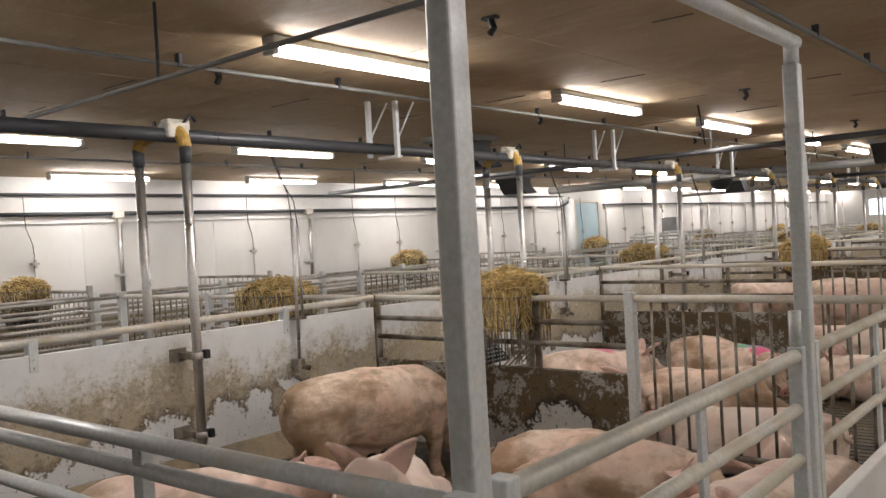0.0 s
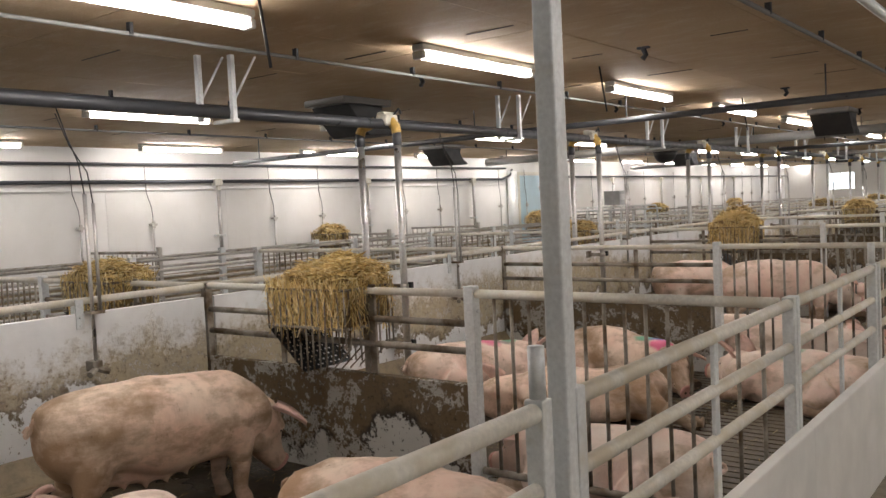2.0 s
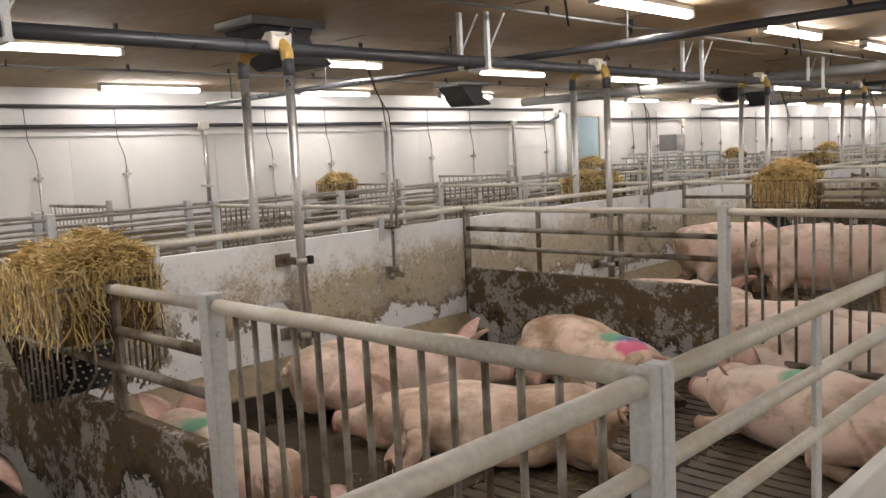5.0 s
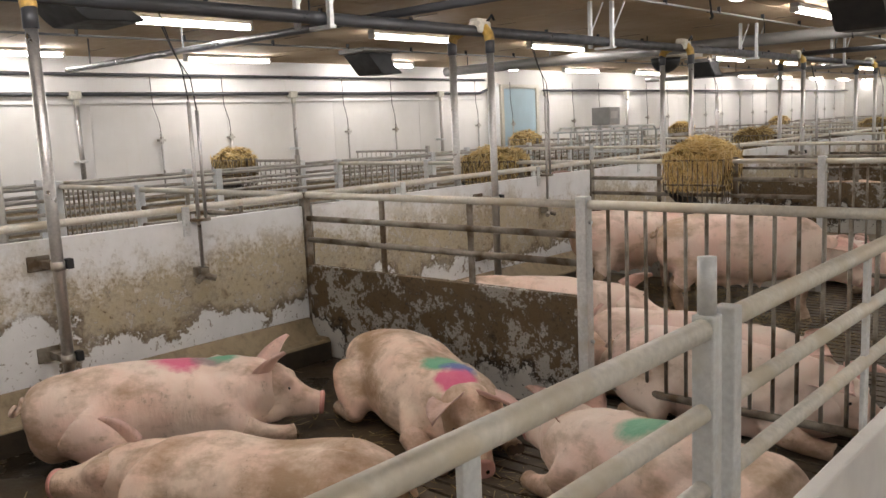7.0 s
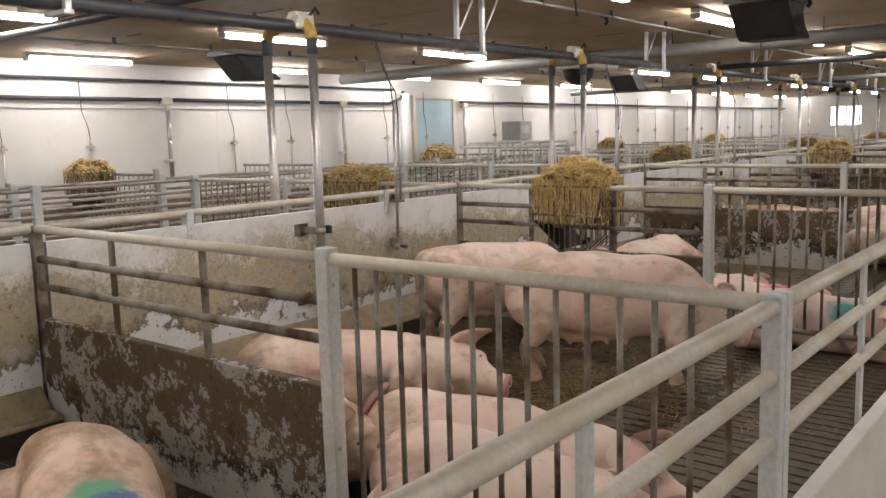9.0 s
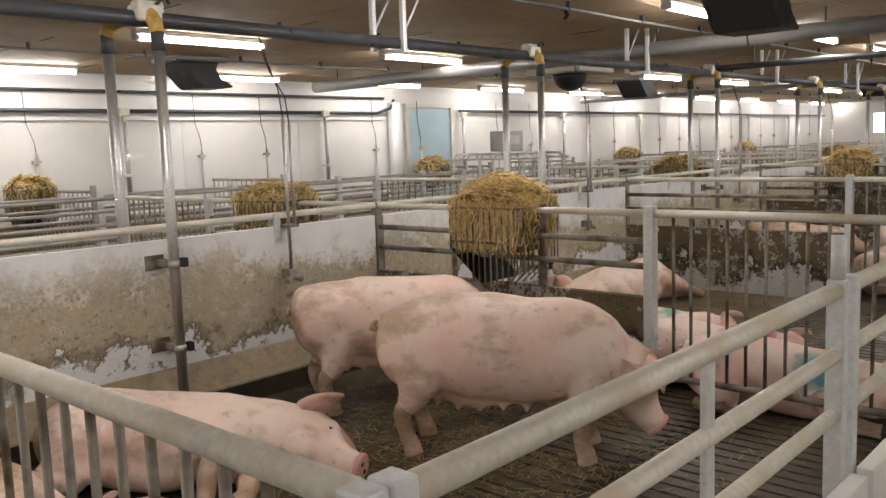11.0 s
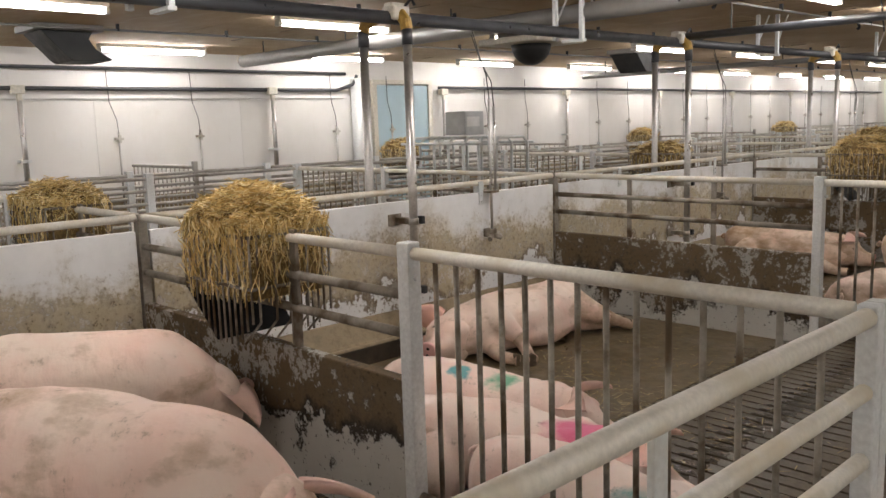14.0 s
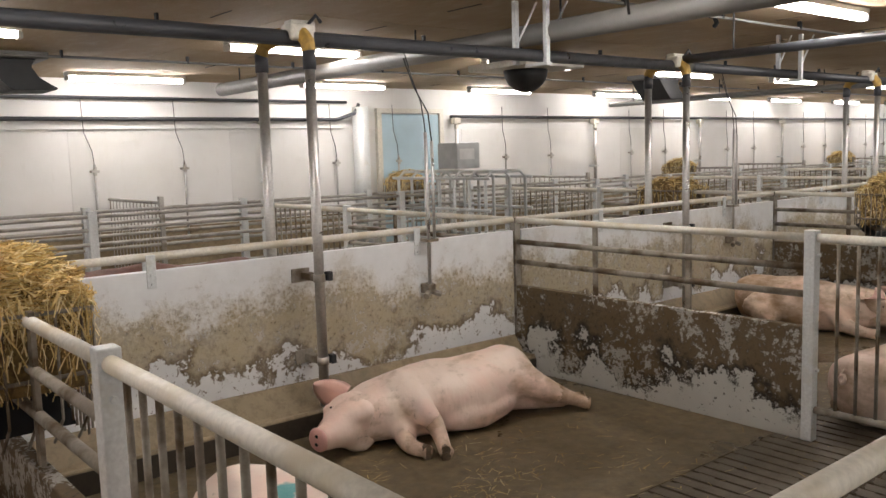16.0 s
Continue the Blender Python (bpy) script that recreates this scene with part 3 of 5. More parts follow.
# ---------------------------------------------------------------- straw racks
def straw_heap(m, seed, label, group, wide=0.72, deep=0.44, strands=2600, z0=0.80, z1=1.32, skew=0.0, w=0.0029):
    """Straw packed between the bars of a rack and heaped in tufts over its rim."""
    rng = random.Random(seed)
    root = thing("straw_heap", m, label, "straw", group)

    def crown(u, v):
        lump = 0.032 * math.sin(4.3 * u + seed) * math.cos(3.1 * v + seed) + 0.022 * math.sin(8.5 * u - 5 * v + 2 * seed) + 0.012 * math.sin(17 * u + 11 * v)
        return 1.115 + (z1 - 1.115) * (1 - abs(u) ** 3.2) * (1 - 0.55 * abs(v) ** 3) + lump + skew * u

    bm = bmesh.new()
    nu, nv = 24, 14
    grid = [[bm.verts.new((u * (wide / 2 - 0.02), v * (deep / 2 - 0.02), crown(u, v) - 0.02)) for v in (j / nv * 2 - 1 for j in range(nv + 1))] for u in (i / nu * 2 - 1 for i in range(nu + 1))]
    for i in range(nu):
        for j in range(nv):
            bm.faces.new((grid[i][j], grid[i + 1][j], grid[i + 1][j + 1], grid[i][j + 1]))
    rim = [grid[i][0] for i in range(nu + 1)] + [grid[nu][j] for j in range(1, nv + 1)] + [grid[i][nv] for i in range(nu - 1, -1, -1)] + [grid[0][j] for j in range(nv - 1, 0, -1)]
    low = [bm.verts.new((v.co.x * 0.86 + 0.02, v.co.y, z0)) for v in rim]
    for i in range(len(rim)):
        j = (i + 1) % len(rim)
        bm.faces.new((rim[i], rim[j], low[j], low[i]))
    bm.faces.new(low)
    # the core's dark colour stands in for shade in the gaps between stalks
    part("packed_core", bm, STRAW_SHADED, root, smooth=True)
    verts, faces = [], []

    def stalk(c, way, length):
        way = way.normalized()
        s = Matrix.Rotation(rng.uniform(0, 6.28), 3, way) @ way.orthogonal().normalized()
        mid = c + Vector((rng.uniform(-1, 1), rng.uniform(-1, 1), rng.uniform(-1, 1))) * length * 0.06
        k = len(verts)
        half = w * rng.uniform(0.6, 1.25)
        for p in (c - way * length / 2, mid, c + way * length / 2):
            verts.extend((p + s * half, p - s * half))
        faces.extend(((k, k + 1, k + 3, k + 2), (k + 2, k + 3, k + 5, k + 4)))

    for _ in range(int(strands * 0.52)):      # tufts on top
        u, v = rng.uniform(-1, 1), rng.uniform(-1, 1)
        a = 2.6 * math.sin(3.0 * u + 2.2 * v + seed) + rng.gauss(0, 1.2)
        edge = max(abs(u), abs(v))
        stalk(Vector((u * wide / 2, v * deep / 2, crown(u, v) - 0.012 + rng.uniform(-0.012, 0.022))), Vector((math.cos(a), math.sin(a), rng.gauss(0.0, 0.30))), rng.uniform(0.04, 0.13) * (1.0 if edge < 0.8 else 0.7))
    for _ in range(int(strands * 0.40)):      # between the bars
        k = rng.random() ** 0.85
        z = z0 + (1.14 - z0) * k
        sx = 0.86 + 0.14 * k
        a = rng.gauss(0, 0.75)
        if rng.random() < 0.62:
            stalk(Vector((rng.uniform(-1, 1) * (wide / 2 - 0.012) * sx, rng.choice((-1, 1)) * (deep / 2 - 0.011), z)), Vector((math.sin(a), 0.06 * rng.uniform(-1, 1), -math.cos(a))), rng.uniform(0.035, 0.10))
        else:
            stalk(Vector((rng.choice((-1, 1)) * (wide / 2 - 0.011) * sx, rng.uniform(-1, 1) * (deep / 2 - 0.012), z)), Vector((0.06 * rng.uniform(-1, 1), math.sin(a), -math.cos(a))), rng.uniform(0.035, 0.10))
    for _ in range(int(strands * 0.08)):      # ends that hang over the rim and out of the bars
        k = rng.random() ** 2.2
        a = rng.gauss(0, 0.5)
        if rng.random() < 0.62:
            c = Vector((rng.uniform(-1, 1) * wide / 2, rng.choice((-1, 1)) * (deep / 2 + 0.010), 1.13 - 0.30 * k))
        else:
            c = Vector((rng.choice((-1, 1)) * (wide / 2 + 0.010), rng.uniform(-1, 1) * deep / 2, 1.13 - 0.30 * k))
        stalk(c, Vector((math.sin(a) * 0.6, rng.gauss(0, 0.3), -math.cos(a))), rng.uniform(0.05, 0.14))
    me = bpy.data.meshes.new("loose_straw")
    me.from_pydata(verts, [], faces)
    me.materials.append(STRAW)
    ob = new("loose_straw", me)
    ob.parent = root
    tagged(ob, kind="stuff")
    return root


def rack_floor(x):
    """Height of the V-shaped bottom of a rack."""
    return 0.575 + max(0.0, abs(x - 0.06) - 0.10) * 0.84


def hay_rack(m, w=0.64, group="hay racks", holes=False):
    """Rack of upright bars on the partition, its bottom a V: a plate on one slope, bars on the other."""
    root = thing("hay_rack", m, "dark soiled V-shaped straw rack of steel bars", "feeder", group)
    d, z1 = 0.44, 1.10
    for s in (-1, 1):
        for i in range(13):
            x = (i / 12 - 0.5) * w
            part("bar", tubed([(x, s * d / 2, z1), (x, s * d / 2, rack_floor(x))], 0.006, 6), GALV_DIRTY, root, smooth=True)
    for y in (-0.18, -0.09, 0, 0.09, 0.18):
        part("end_bar", tubed([(w / 2, y, z1), (w / 2, y, rack_floor(w / 2)), (0.16, y, 0.575)], 0.006, 6), GALV_DIRTY, root)
        part("end_bar", tubed([(-w / 2, y, z1), (-w / 2, y, rack_floor(-w / 2))], 0.006, 6), GALV_DIRTY, root)
    for z in (z1, 0.86):
        part("rim", tubed([(-w / 2, -d / 2, z), (w / 2, -d / 2, z), (w / 2, d / 2, z), (-w / 2, d / 2, z), (-w / 2, -d / 2, z)], 0.009, 8), GALV_DIRTY, root)
    bm = bmesh.new()
    x0, x1 = -w / 2, -0.04
    tilt = math.atan2(rack_floor(x0) - rack_floor(x1), x1 - x0)
    n = math.hypot(x1 - x0, rack_floor(x0) - rack_floor(x1))
    nx, ny = 21, 23           # every second cell of every second row is a hole
    grid = [[bm.verts.new(((i + 0.35 * (i % 2)) * n / nx, -d / 2 + (j + 0.35 * (j % 2)) * d / ny, 0)) for j in range(ny + 1)] for i in range(nx + 1)]
    for i in range(nx):
        for j in range(ny):
            if not (holes and i % 2 and j % 2):
                bm.faces.new((grid[i][j], grid[i + 1][j], grid[i + 1][j + 1], grid[i][j + 1]))
    bmesh.ops.solidify(bm, geom=bm.faces[:], thickness=0.004)
    bmesh.ops.transform(bm, matrix=Matrix.Translation((x0, 0, rack_floor(x0))) @ Matrix.Rotation(tilt, 4, "Y"), verts=bm.verts)
    part("sloping_plate", bm, BLACK, root, "dark perforated sloping plate" if holes else "dark sloping plate")
    for x in (-0.27, w / 2 + 0.03):
        part("mount_post", boxed(x - 0.026, x + 0.026, -0.010, 0.010, 0.557, z1 + 0.02, 0.003), GALV_DIRTY, root)
    return root


RACK_LINES = [LINES[1] + 4, LINES[1] + 12, LINES[1] + 20, LINES[1] + 28, LINES[1] + 36]
for i, y in enumerate(RACK_LINES):
    lab = "heaped golden straw in the rack on the partition"
    rx = -3.45
    hay_rack(pose(rx, y, 0), 0.70 if i == 0 else 0.62, holes=i == 0)
    straw_heap(pose(rx, y, 0), 3 + i, lab, "straw heaps", 0.70 if i == 0 else 0.62, strands=12000 if i < 2 else 3000 if i < 3 else 900, z0=0.86 if i == 0 else 0.80, z1=1.25 if i == 0 else 1.29, skew=0.06 if i == 0 else 0.0)
    hay_rack(pose(-6.08, y, 0), 0.72)
    straw_heap(pose(-6.08, y, 0), 13 + i, lab, "straw heaps", 0.72, z1=1.24, strands=4500 if i < 2 else 1200, w=0.0035)
    hay_rack(pose(-11.5, y + 0.0, 0.05))
    straw_heap(pose(-11.5, y + 0.0, 0.05), 23 + i, "heaped straw in a rack before the white wall", "straw heaps", 0.64, strands=2000, z1=1.27, w=0.0045)

# ---------------------------------------------------------------- ceiling services
def lamp(x, y, group):
    root = thing("ceiling_lamp", pose(x, y, CEIL), "lit fluorescent tube lamp with a clear cover under the ceiling", "lamp", group)
    part("housing", boxed(-0.055, 0.055, 0, 1.57, -0.055, -0.004, 0.012), LAMP_BODY, root)
    bm = bmesh.new()
    loft(bm, [((0, 0.06 + t, -0.085), (0.048, 0, 0), (0, 0, 0.028)) for t in (0, 0.02, 0.5, 1.0, 1.43, 1.45)], 12)
    part("cover", bm, TUBE_GLOW, root, "glowing cover", smooth=True)
    for yy in (0.0, 1.53):
        part("end_cap", boxed(-0.052, 0.052, yy, yy + 0.045, -0.118, -0.057, 0.012), LAMP_BODY, root)
    return root


lamps = lamp(-3.42, 1.45, "lamps over the first pens")
for k in range(1, 15):
    copy_thing(lamps, pose(-3.42, 1.45 + 3.13 * k, CEIL))
lamps2 = lamp(-7.7, 0.7, "lamps over the second pens")
for k in range(1, 14):
    copy_thing(lamps2, pose(-7.7, 0.7 + 3.4 * k, CEIL))
# row out of view, added to light the fence rails from the aisle side
unseen_lamps = lamp(1.9, 1.0, "lamps beyond the aisle")
for k in range(1, 10):
    copy_thing(unseen_lamps, pose(1.9, 1.0 + 3.3 * k, CEIL))
lamps3 = lamp(-11.25, 0.2, "lamps before the wall")
for k in range(1, 15):
    copy_thing(lamps3, pose(-11.25, 0.2 + 3.4 * k, CEIL))


def run(name, pts, r, mat, label, category="pipe", sides=14):
    return tagged(new(name, mesh_of(tubed(pts, r, sides), name, mat, True)), label, category)


FEED_X, FEED_Z = -4.64, 2.37
run("feed_pipe", [(FEED_X, START_Y, FEED_Z), (FEED_X, 20.95, FEED_Z)], 0.048, PIPE_DARK, "dark grey plastic feed pipe hung under the ceiling")
run("feed_pipe", [(FEED_X, 20.95, FEED_Z), (FEED_X, END_Y, FEED_Z)], 0.045, PIPE_DARK, "dark grey plastic feed pipe hung under the ceiling")


def hanger(y):
    root = thing("pipe_hanger", pose(FEED_X, y, 0), "pair of galvanised channel hangers with braces holding the feed pipe", "bracket", "pipe hangers")
    for dx, dy in ((0.06, 0.10), (-0.10, -0.08)):
        part("channel", boxed(dx - 0.02, dx + 0.02, dy - 0.02, dy + 0.02, FEED_Z - 0.07, CEIL - 0.004, 0.003), GALV, root)
        part("brace", tubed([(dx, dy + 0.02, FEED_Z + 0.1), (dx + 0.04, dy + 0.20, CEIL - 0.003)], 0.009, 6), GALV, root)
    part("cradle", boxed(-0.14, 0.10, 0.06, 0.12, FEED_Z - 0.078, FEED_Z - 0.052, 0.003), GALV, root)
    return root


hang0 = hanger(LINES[0] + 0.12)
for y in LINES[1:]:
    copy_thing(hang0, pose(FEED_X, y + 0.12, 0))


def dispenser(y):
    """Feed valve on the pipe with two drop pipes."""
    root = thing("feed_dispenser", pose(FEED_X, y, 0), "cream and ochre feed valve with two steel drop pipes", "feeder", "feed dispensers")
    bm = boxed(-0.06, 0.075, -0.085, 0.085, FEED_Z - 0.02, FEED_Z + 0.085, 0.02)
    box(bm, -0.075, 0.02, -0.05, 0.13, FEED_Z + 0.03, FEED_Z + 0.115, 0.015)
    part("valve_body", bm, WHITE_FIT, root)
    part("lever", tubed([(0.05, 0.04, FEED_Z + 0.07), (0.07, 0.10, FEED_Z + 0.14), (0.06, 0.14, FEED_Z + 0.10)], 0.012, 8), BLACK, root)
    for dx, dy, z in ((0.10, 0.02, 0.02), (-0.20, -0.15, 0.10)):
        part("outlet", tubed([(dx, dy, FEED_Z - 0.09), (dx * 0.9, dy * 0.9, FEED_Z - 0.03), (dx * 0.4, dy * 0.4, FEED_Z + 0.03)], 0.046, 12), YELLOW, root)
        part("sleeve", tubed([(dx, dy, FEED_Z - 0.20), (dx, dy, FEED_Z - 0.085)], 0.042, 14), PIPE_DARK, root, smooth=True)
        part("drop_pipe", tubed([(dx, dy, z), (dx, dy, FEED_Z - 0.19)], 0.033, 14), PIPE_STEEL, root, smooth=True)
    for z in (0.86, 0.32):
        part("pipe_clip", box(boxed(-0.085, 0.10, -0.012, 0.052, z - 0.022, z + 0.022, 0.004), -0.085, -0.075, -0.08, 0.052, z - 0.04, z + 0.05, 0.003), GALV_DIRTY, root)
        part("collar", tubed([(0.10, 0.02, z - 0.025), (0.10, 0.02, z + 0.025)], 0.040, 14), GALV_GREY, root, smooth=True)
        part("latch", boxed(0.105, 0.155, 0.052, 0.09, z - 0.02, z + 0.04, 0.006), BLACK, root)
    return root


disp = dispenser(LINES[0] + 2.02)
for y in LINES[1:-1]:
    copy_thing(disp, pose(FEED_X, y + 2.02, 0))


def drinker(y):
    root = thing("drinker", pose(DIV_X + 0.08, y, 0), "thin steel drinking water pipe with nipple on the divider", "drinker", "drinkers")
    part("pipe", tubed([(0.02, 0, 0.66), (0.02, 0, 1.78)], 0.013, 8), PIPE_STEEL, root, smooth=True)
    part("pipe", tubed([(0.02, 0.055, 1.0), (0.02, 0.055, 1.72)], 0.012, 8), PIPE_STEEL, root, smooth=True)
    part("hose", tubed([(0.02, 0, 1.78), (0.01, -0.02, 1.98), (-0.02, -0.07, 2.15), (-0.05, -0.12, 2.36)], 0.0042, 8), RUBBER, root, smooth=True)
    part("hose", tubed([(0.02, 0.055, 1.72), (0.02, 0.03, 1.92), (-0.02, -0.06, 2.10), (-0.05, -0.12, 2.30)], 0.0042, 8), RUBBER, root, smooth=True)
    part("bracket", boxed(-0.05, 0.04, -0.025, 0.08, 0.995, 1.015, 0.003), GALV_DIRTY, root)
    bm = tubed([(0.02, 0, 0.64), (0.06, -0.07, 0.61)], 0.022, 8)
    tube(bm, [(0.02, 0, 0.64), (0.06, 0.07, 0.61)], 0.022, 8)
    box(bm, -0.05, 0.045, -0.035, 0.035, 0.62, 0.69, 0.006)
    part("nipple", bm, GALV_DIRTY, root)
    return root


drink = drinker(LINES[0] + 3.03)
for y in LINES[1:-1]:
    copy_thing(drink, pose(DIV_X + 0.08, y + 3.03, 0))

# thin pipes along the ceiling with their clips
for x, r in ((-4.12, 0.014), (-1.13, 0.016), (-6.6, 0.014), (-9.2, 0.014)):
    root = thing("conduit", pose(x, 0, CEIL - 0.07), "thin dark conduit clipped along the ceiling", "pipe", "ceiling conduits")
    part("tube", tubed([(0, START_Y, 0), (0, END_Y, 0)], r, 8), PIPE_GREY, root, smooth=True)
    clip = mesh_of(boxed(-0.02, 0.02, -0.012, 0.012, -0.01, 0.068), "clip", BLACK)
    for k in range(34):
        shared("clip", clip, root, pose(0, 0.4 + 1.35 * k, 0))


def cross_pipe(y, z, r, x0, x1, mat, label):
    root = thing("cross_pipe", pose(0, y, 0), label, "pipe")
    part("tube", tubed([(x0, 0, z), (x1, 0, z)], r, 14), mat, root, smooth=True)
    n = int(abs(x1 - x0) // 2)
    for i in range(n + 1):
        x = x0 + (x1 - x0) * (i + 0.3) / (n + 0.6)
        part("hanger_rod", tubed([(x, 0, z + r * 0.5), (x, 0, CEIL - 0.003)], 0.009, 6), BLACK, root)
    return root


cross_pipe(3.75, 2.42, 0.013, -11.0, -0.9, PIPE_GREY, "thin grey line slung across under the ceiling")
cross_pipe(11.7, 2.46, 0.035, -10.6, -0.9, PIPE_DARK, "dark pipe slung across under the ceiling")
cross_pipe(19.0, 2.56, 0.085, -10.6, 1.6, PIPE_GREY, "thick grey pipe slung across under the ceiling")
cross_pipe(20.75, 2.42, 0.04, -4.6, 1.8, PIPE_DARK, "dark feed pipe branching across the aisle")
cross_pipe(27.6, 2.5, 0.05, -11, 1.6, PIPE_GREY, "grey pipe slung across under the ceiling")


def fan_box(x, y, turn):
    root = thing("air_inlet", pose(x, y, CEIL, 0, 0, turn), "black plastic ceiling air inlet box with an angled mouth", "vent", "air inlets")
    bm = bmesh.new()
    prof = [(-0.30, -0.08), (0.26, -0.08), (0.20, -0.16), (0.27, -0.27), (0.46, -0.37), (0.44, -0.39), (0.02, -0.40), (-0.03, -0.36)]
    a = [bm.verts.new((px, -0.28, pz)) for px, pz in prof]
    b = [bm.verts.new((px, 0.28, pz)) for px, pz in prof]
    for i in range(len(prof)):
        j = (i + 1) % len(prof)
        bm.faces.new((a[i], a[j], b[j], b[i]))
    bm.faces.new(a)
    bm.faces.new(b[::-1])
    bmesh.ops.bevel(bm, geom=list(bm.edges), offset=0.008, segments=1, affect="EDGES")
    part("mouth", bm, BLACK, root)
    part("flange", boxed(-0.38, 0.38, -0.30, 0.30, -0.075, -0.003, 0.008), PIPE_GREY, root)
    return root


for x, y, turn in ((-2.65, 17.0, 90), (-5.95, 9.6, 90), (-9.7, 16.15, 90), (-8.5, 25.7, 90), (-2.65, 28.5, 90), (-5.9, 33.0, 90), (-2.65, 5.4 - 8.2, 90)):
    fan_box(x, y, turn)

dome = thing("exhaust_dome", pose(-7.26, 21.4, CEIL), "black dome under a white ceiling exhaust plate", "vent")
bm = bmesh.new()
loft(bm, [((0, 0, -0.20 - 0.27 * s), (0.27 * math.sqrt(max(0.001, 1 - s * s)), 0, 0), (0, 0.27 * math.sqrt(max(0.001, 1 - s * s)), 0)) for s in (0, 0.3, 0.55, 0.75, 0.9, 0.97, 0.999)], 24, 2.0)
part("dome", bm, BLACK, dome, smooth=True)
part("plate", boxed(-0.5, 0.5, -0.5, 0.5, -0.20, -0.12, 0.015), WHITE_FIT, dome)
part("neck", boxed(-0.32, 0.32, -0.32, 0.32, -0.12, -0.003, 0.01), PIPE_GREY, dome)

# ceiling hooks
hook = thing("ceiling_hook", pose(-2.35, 1.3, CEIL), "small dark metal hook bracket in the ceiling", "bracket", "ceiling hooks")
part("plate", boxed(-0.05, 0.05, -0.025, 0.025, -0.02, -0.003, 0.003), BLACK, hook)
part("hook", tubed([(0, 0, -0.02), (0.02, 0, -0.07), (-0.01, 0, -0.10)], 0.022, 8), BLACK, hook)
for k in range(1, 8):
    copy_thing(hook, pose(-2.35, 1.3 + 4.0 * k, CEIL))
    copy_thing(hook, pose(-4.35, 0.9 + 4.0 * k, CEIL))
# dark rods hung from the ceiling, and the line that they carry
for k in range(6):
    run("hanger_rod", [(-3.05, 1.9 + 4.0 * k, CEIL - 0.003), (-3.0, 1.92 + 4.0 * k, 2.38)], 0.009, BLACK, "thin dark rod hanging from the ceiling", "rod", 6)

# wall feed line with its drops
run("wall_pipe", [(WALL_X + 0.12, START_Y, 2.24), (WALL_X + 0.12, 21.7, 2.24), (WALL_X + 0.2, 22.0, 2.34), (WALL_X + 0.2, 22.1, 2.5)], 0.03, PIPE_DARK, "dark feed pipe along the white wall")
run("wall_pipe", [(WALL_X + 0.12, START_Y, 2.53), (WALL_X + 0.12, 21.9, 2.53)], 0.025, PIPE_DARK, "dark pipe along the top of the wall")
cp = thing("ceiling_pipe", pose(-0.48, 0, 0), "short galvanised pipe hung over the aisle fence", "pipe")
part("tube", tubed([(0, 6.4, 2.62), (0, 9.6, 2.62)], 0.03, 14), GALV, cp, smooth=True)
for y in (6.9, 9.1):
    part("hanger_rod", tubed([(0, y, 2.63), (0, y, CEIL - 0.002)], 0.009, 6), GALV, cp)
run("wall_pipe", [(WALL_X + 0.12, 24.2, 2.3), (WALL_X + 0.12, END_Y, 2.3)], 0.03, PIPE_DARK, "dark feed pipe along the white wall")


def wall_drop(y):
    root = thing("wall_feed_drop", pose(WALL_X + 0.14, y, 0), "cream feed valve with a steel drop pipe on the wall", "feeder", "wall feed drops")
    part("valve", box(boxed(-0.06, 0.06, -0.10, 0.07, 2.16, 2.28, 0.015), -0.03, 0.03, -0.03, 0.03, 2.06, 2.16), WHITE_FIT, root)
    part("drop_pipe", tubed([(0, 0, 0.9), (0, 0, 2.08)], 0.036, 10), PIPE_STEEL, root, smooth=True)
    part("clip", boxed(-0.12, 0.05, -0.07, 0.07, 1.24, 1.28, 0.004), GALV, root)
    for dy in (1.35, 2.65):
        part("water_pipe", tubed([(-0.08, dy, 0.5), (-0.08, dy, 1.62)], 0.017, 8), PIPE_STEEL, root, smooth=True)
        part("hose", tubed([(-0.08, dy, 1.62), (-0.07, dy - 0.02, 1.8), (-0.04, dy - 0.12, 2.05), (-0.03, dy - 0.14, 2.5)], 0.0055, 6), RUBBER, root)
        part("tap", box(boxed(-0.13, -0.04, dy - 0.055, dy + 0.055, 1.50, 1.535, 0.003), -0.085, -0.045, dy - 0.02, dy + 0.02, 1.46, 1.575, 0.003), GALV_GREY, root)
    return root


wd = wall_drop(12.5 - 12)
for k in range(1, 12):
    copy_thing(wd, pose(WALL_X + 0.14, 0.5 + 3.97 * k, 0))


# the electronic feeding crate with its grey box
station = thing("feeding_station", pose(-8.55, 21.4, 0), "galvanised feeding crate carrying a grey control box", "feeder")
part("control_box", boxed(-0.2, 0.2, -0.2, 0.2, 1.42, 1.76, 0.012), GREY_BOX, station)
part("box_panel", boxed(0.201, 0.206, -0.16, 0.10, 1.54, 1.68), LAMP_BODY, station)
for i in range(7):
    part("hoop", tubed([(-0.9 + 0.3 * i, -0.35, FZ), (-0.9 + 0.3 * i, -0.35, 1.30), (-0.9 + 0.3 * i, -0.25, 1.38), (-0.9 + 0.3 * i, 0.25, 1.38), (-0.9 + 0.3 * i, 0.35, 1.30), (-0.9 + 0.3 * i, 0.35, FZ)], 0.022, 8), GALV, station, smooth=True)
for z in (0.5, 0.9, 1.3):
    for y in (-0.37, 0.37):
        part("side_rail", tubed([(-1.0, y, z), (1.0, y, z)], 0.02, 8), GALV, station, smooth=True)

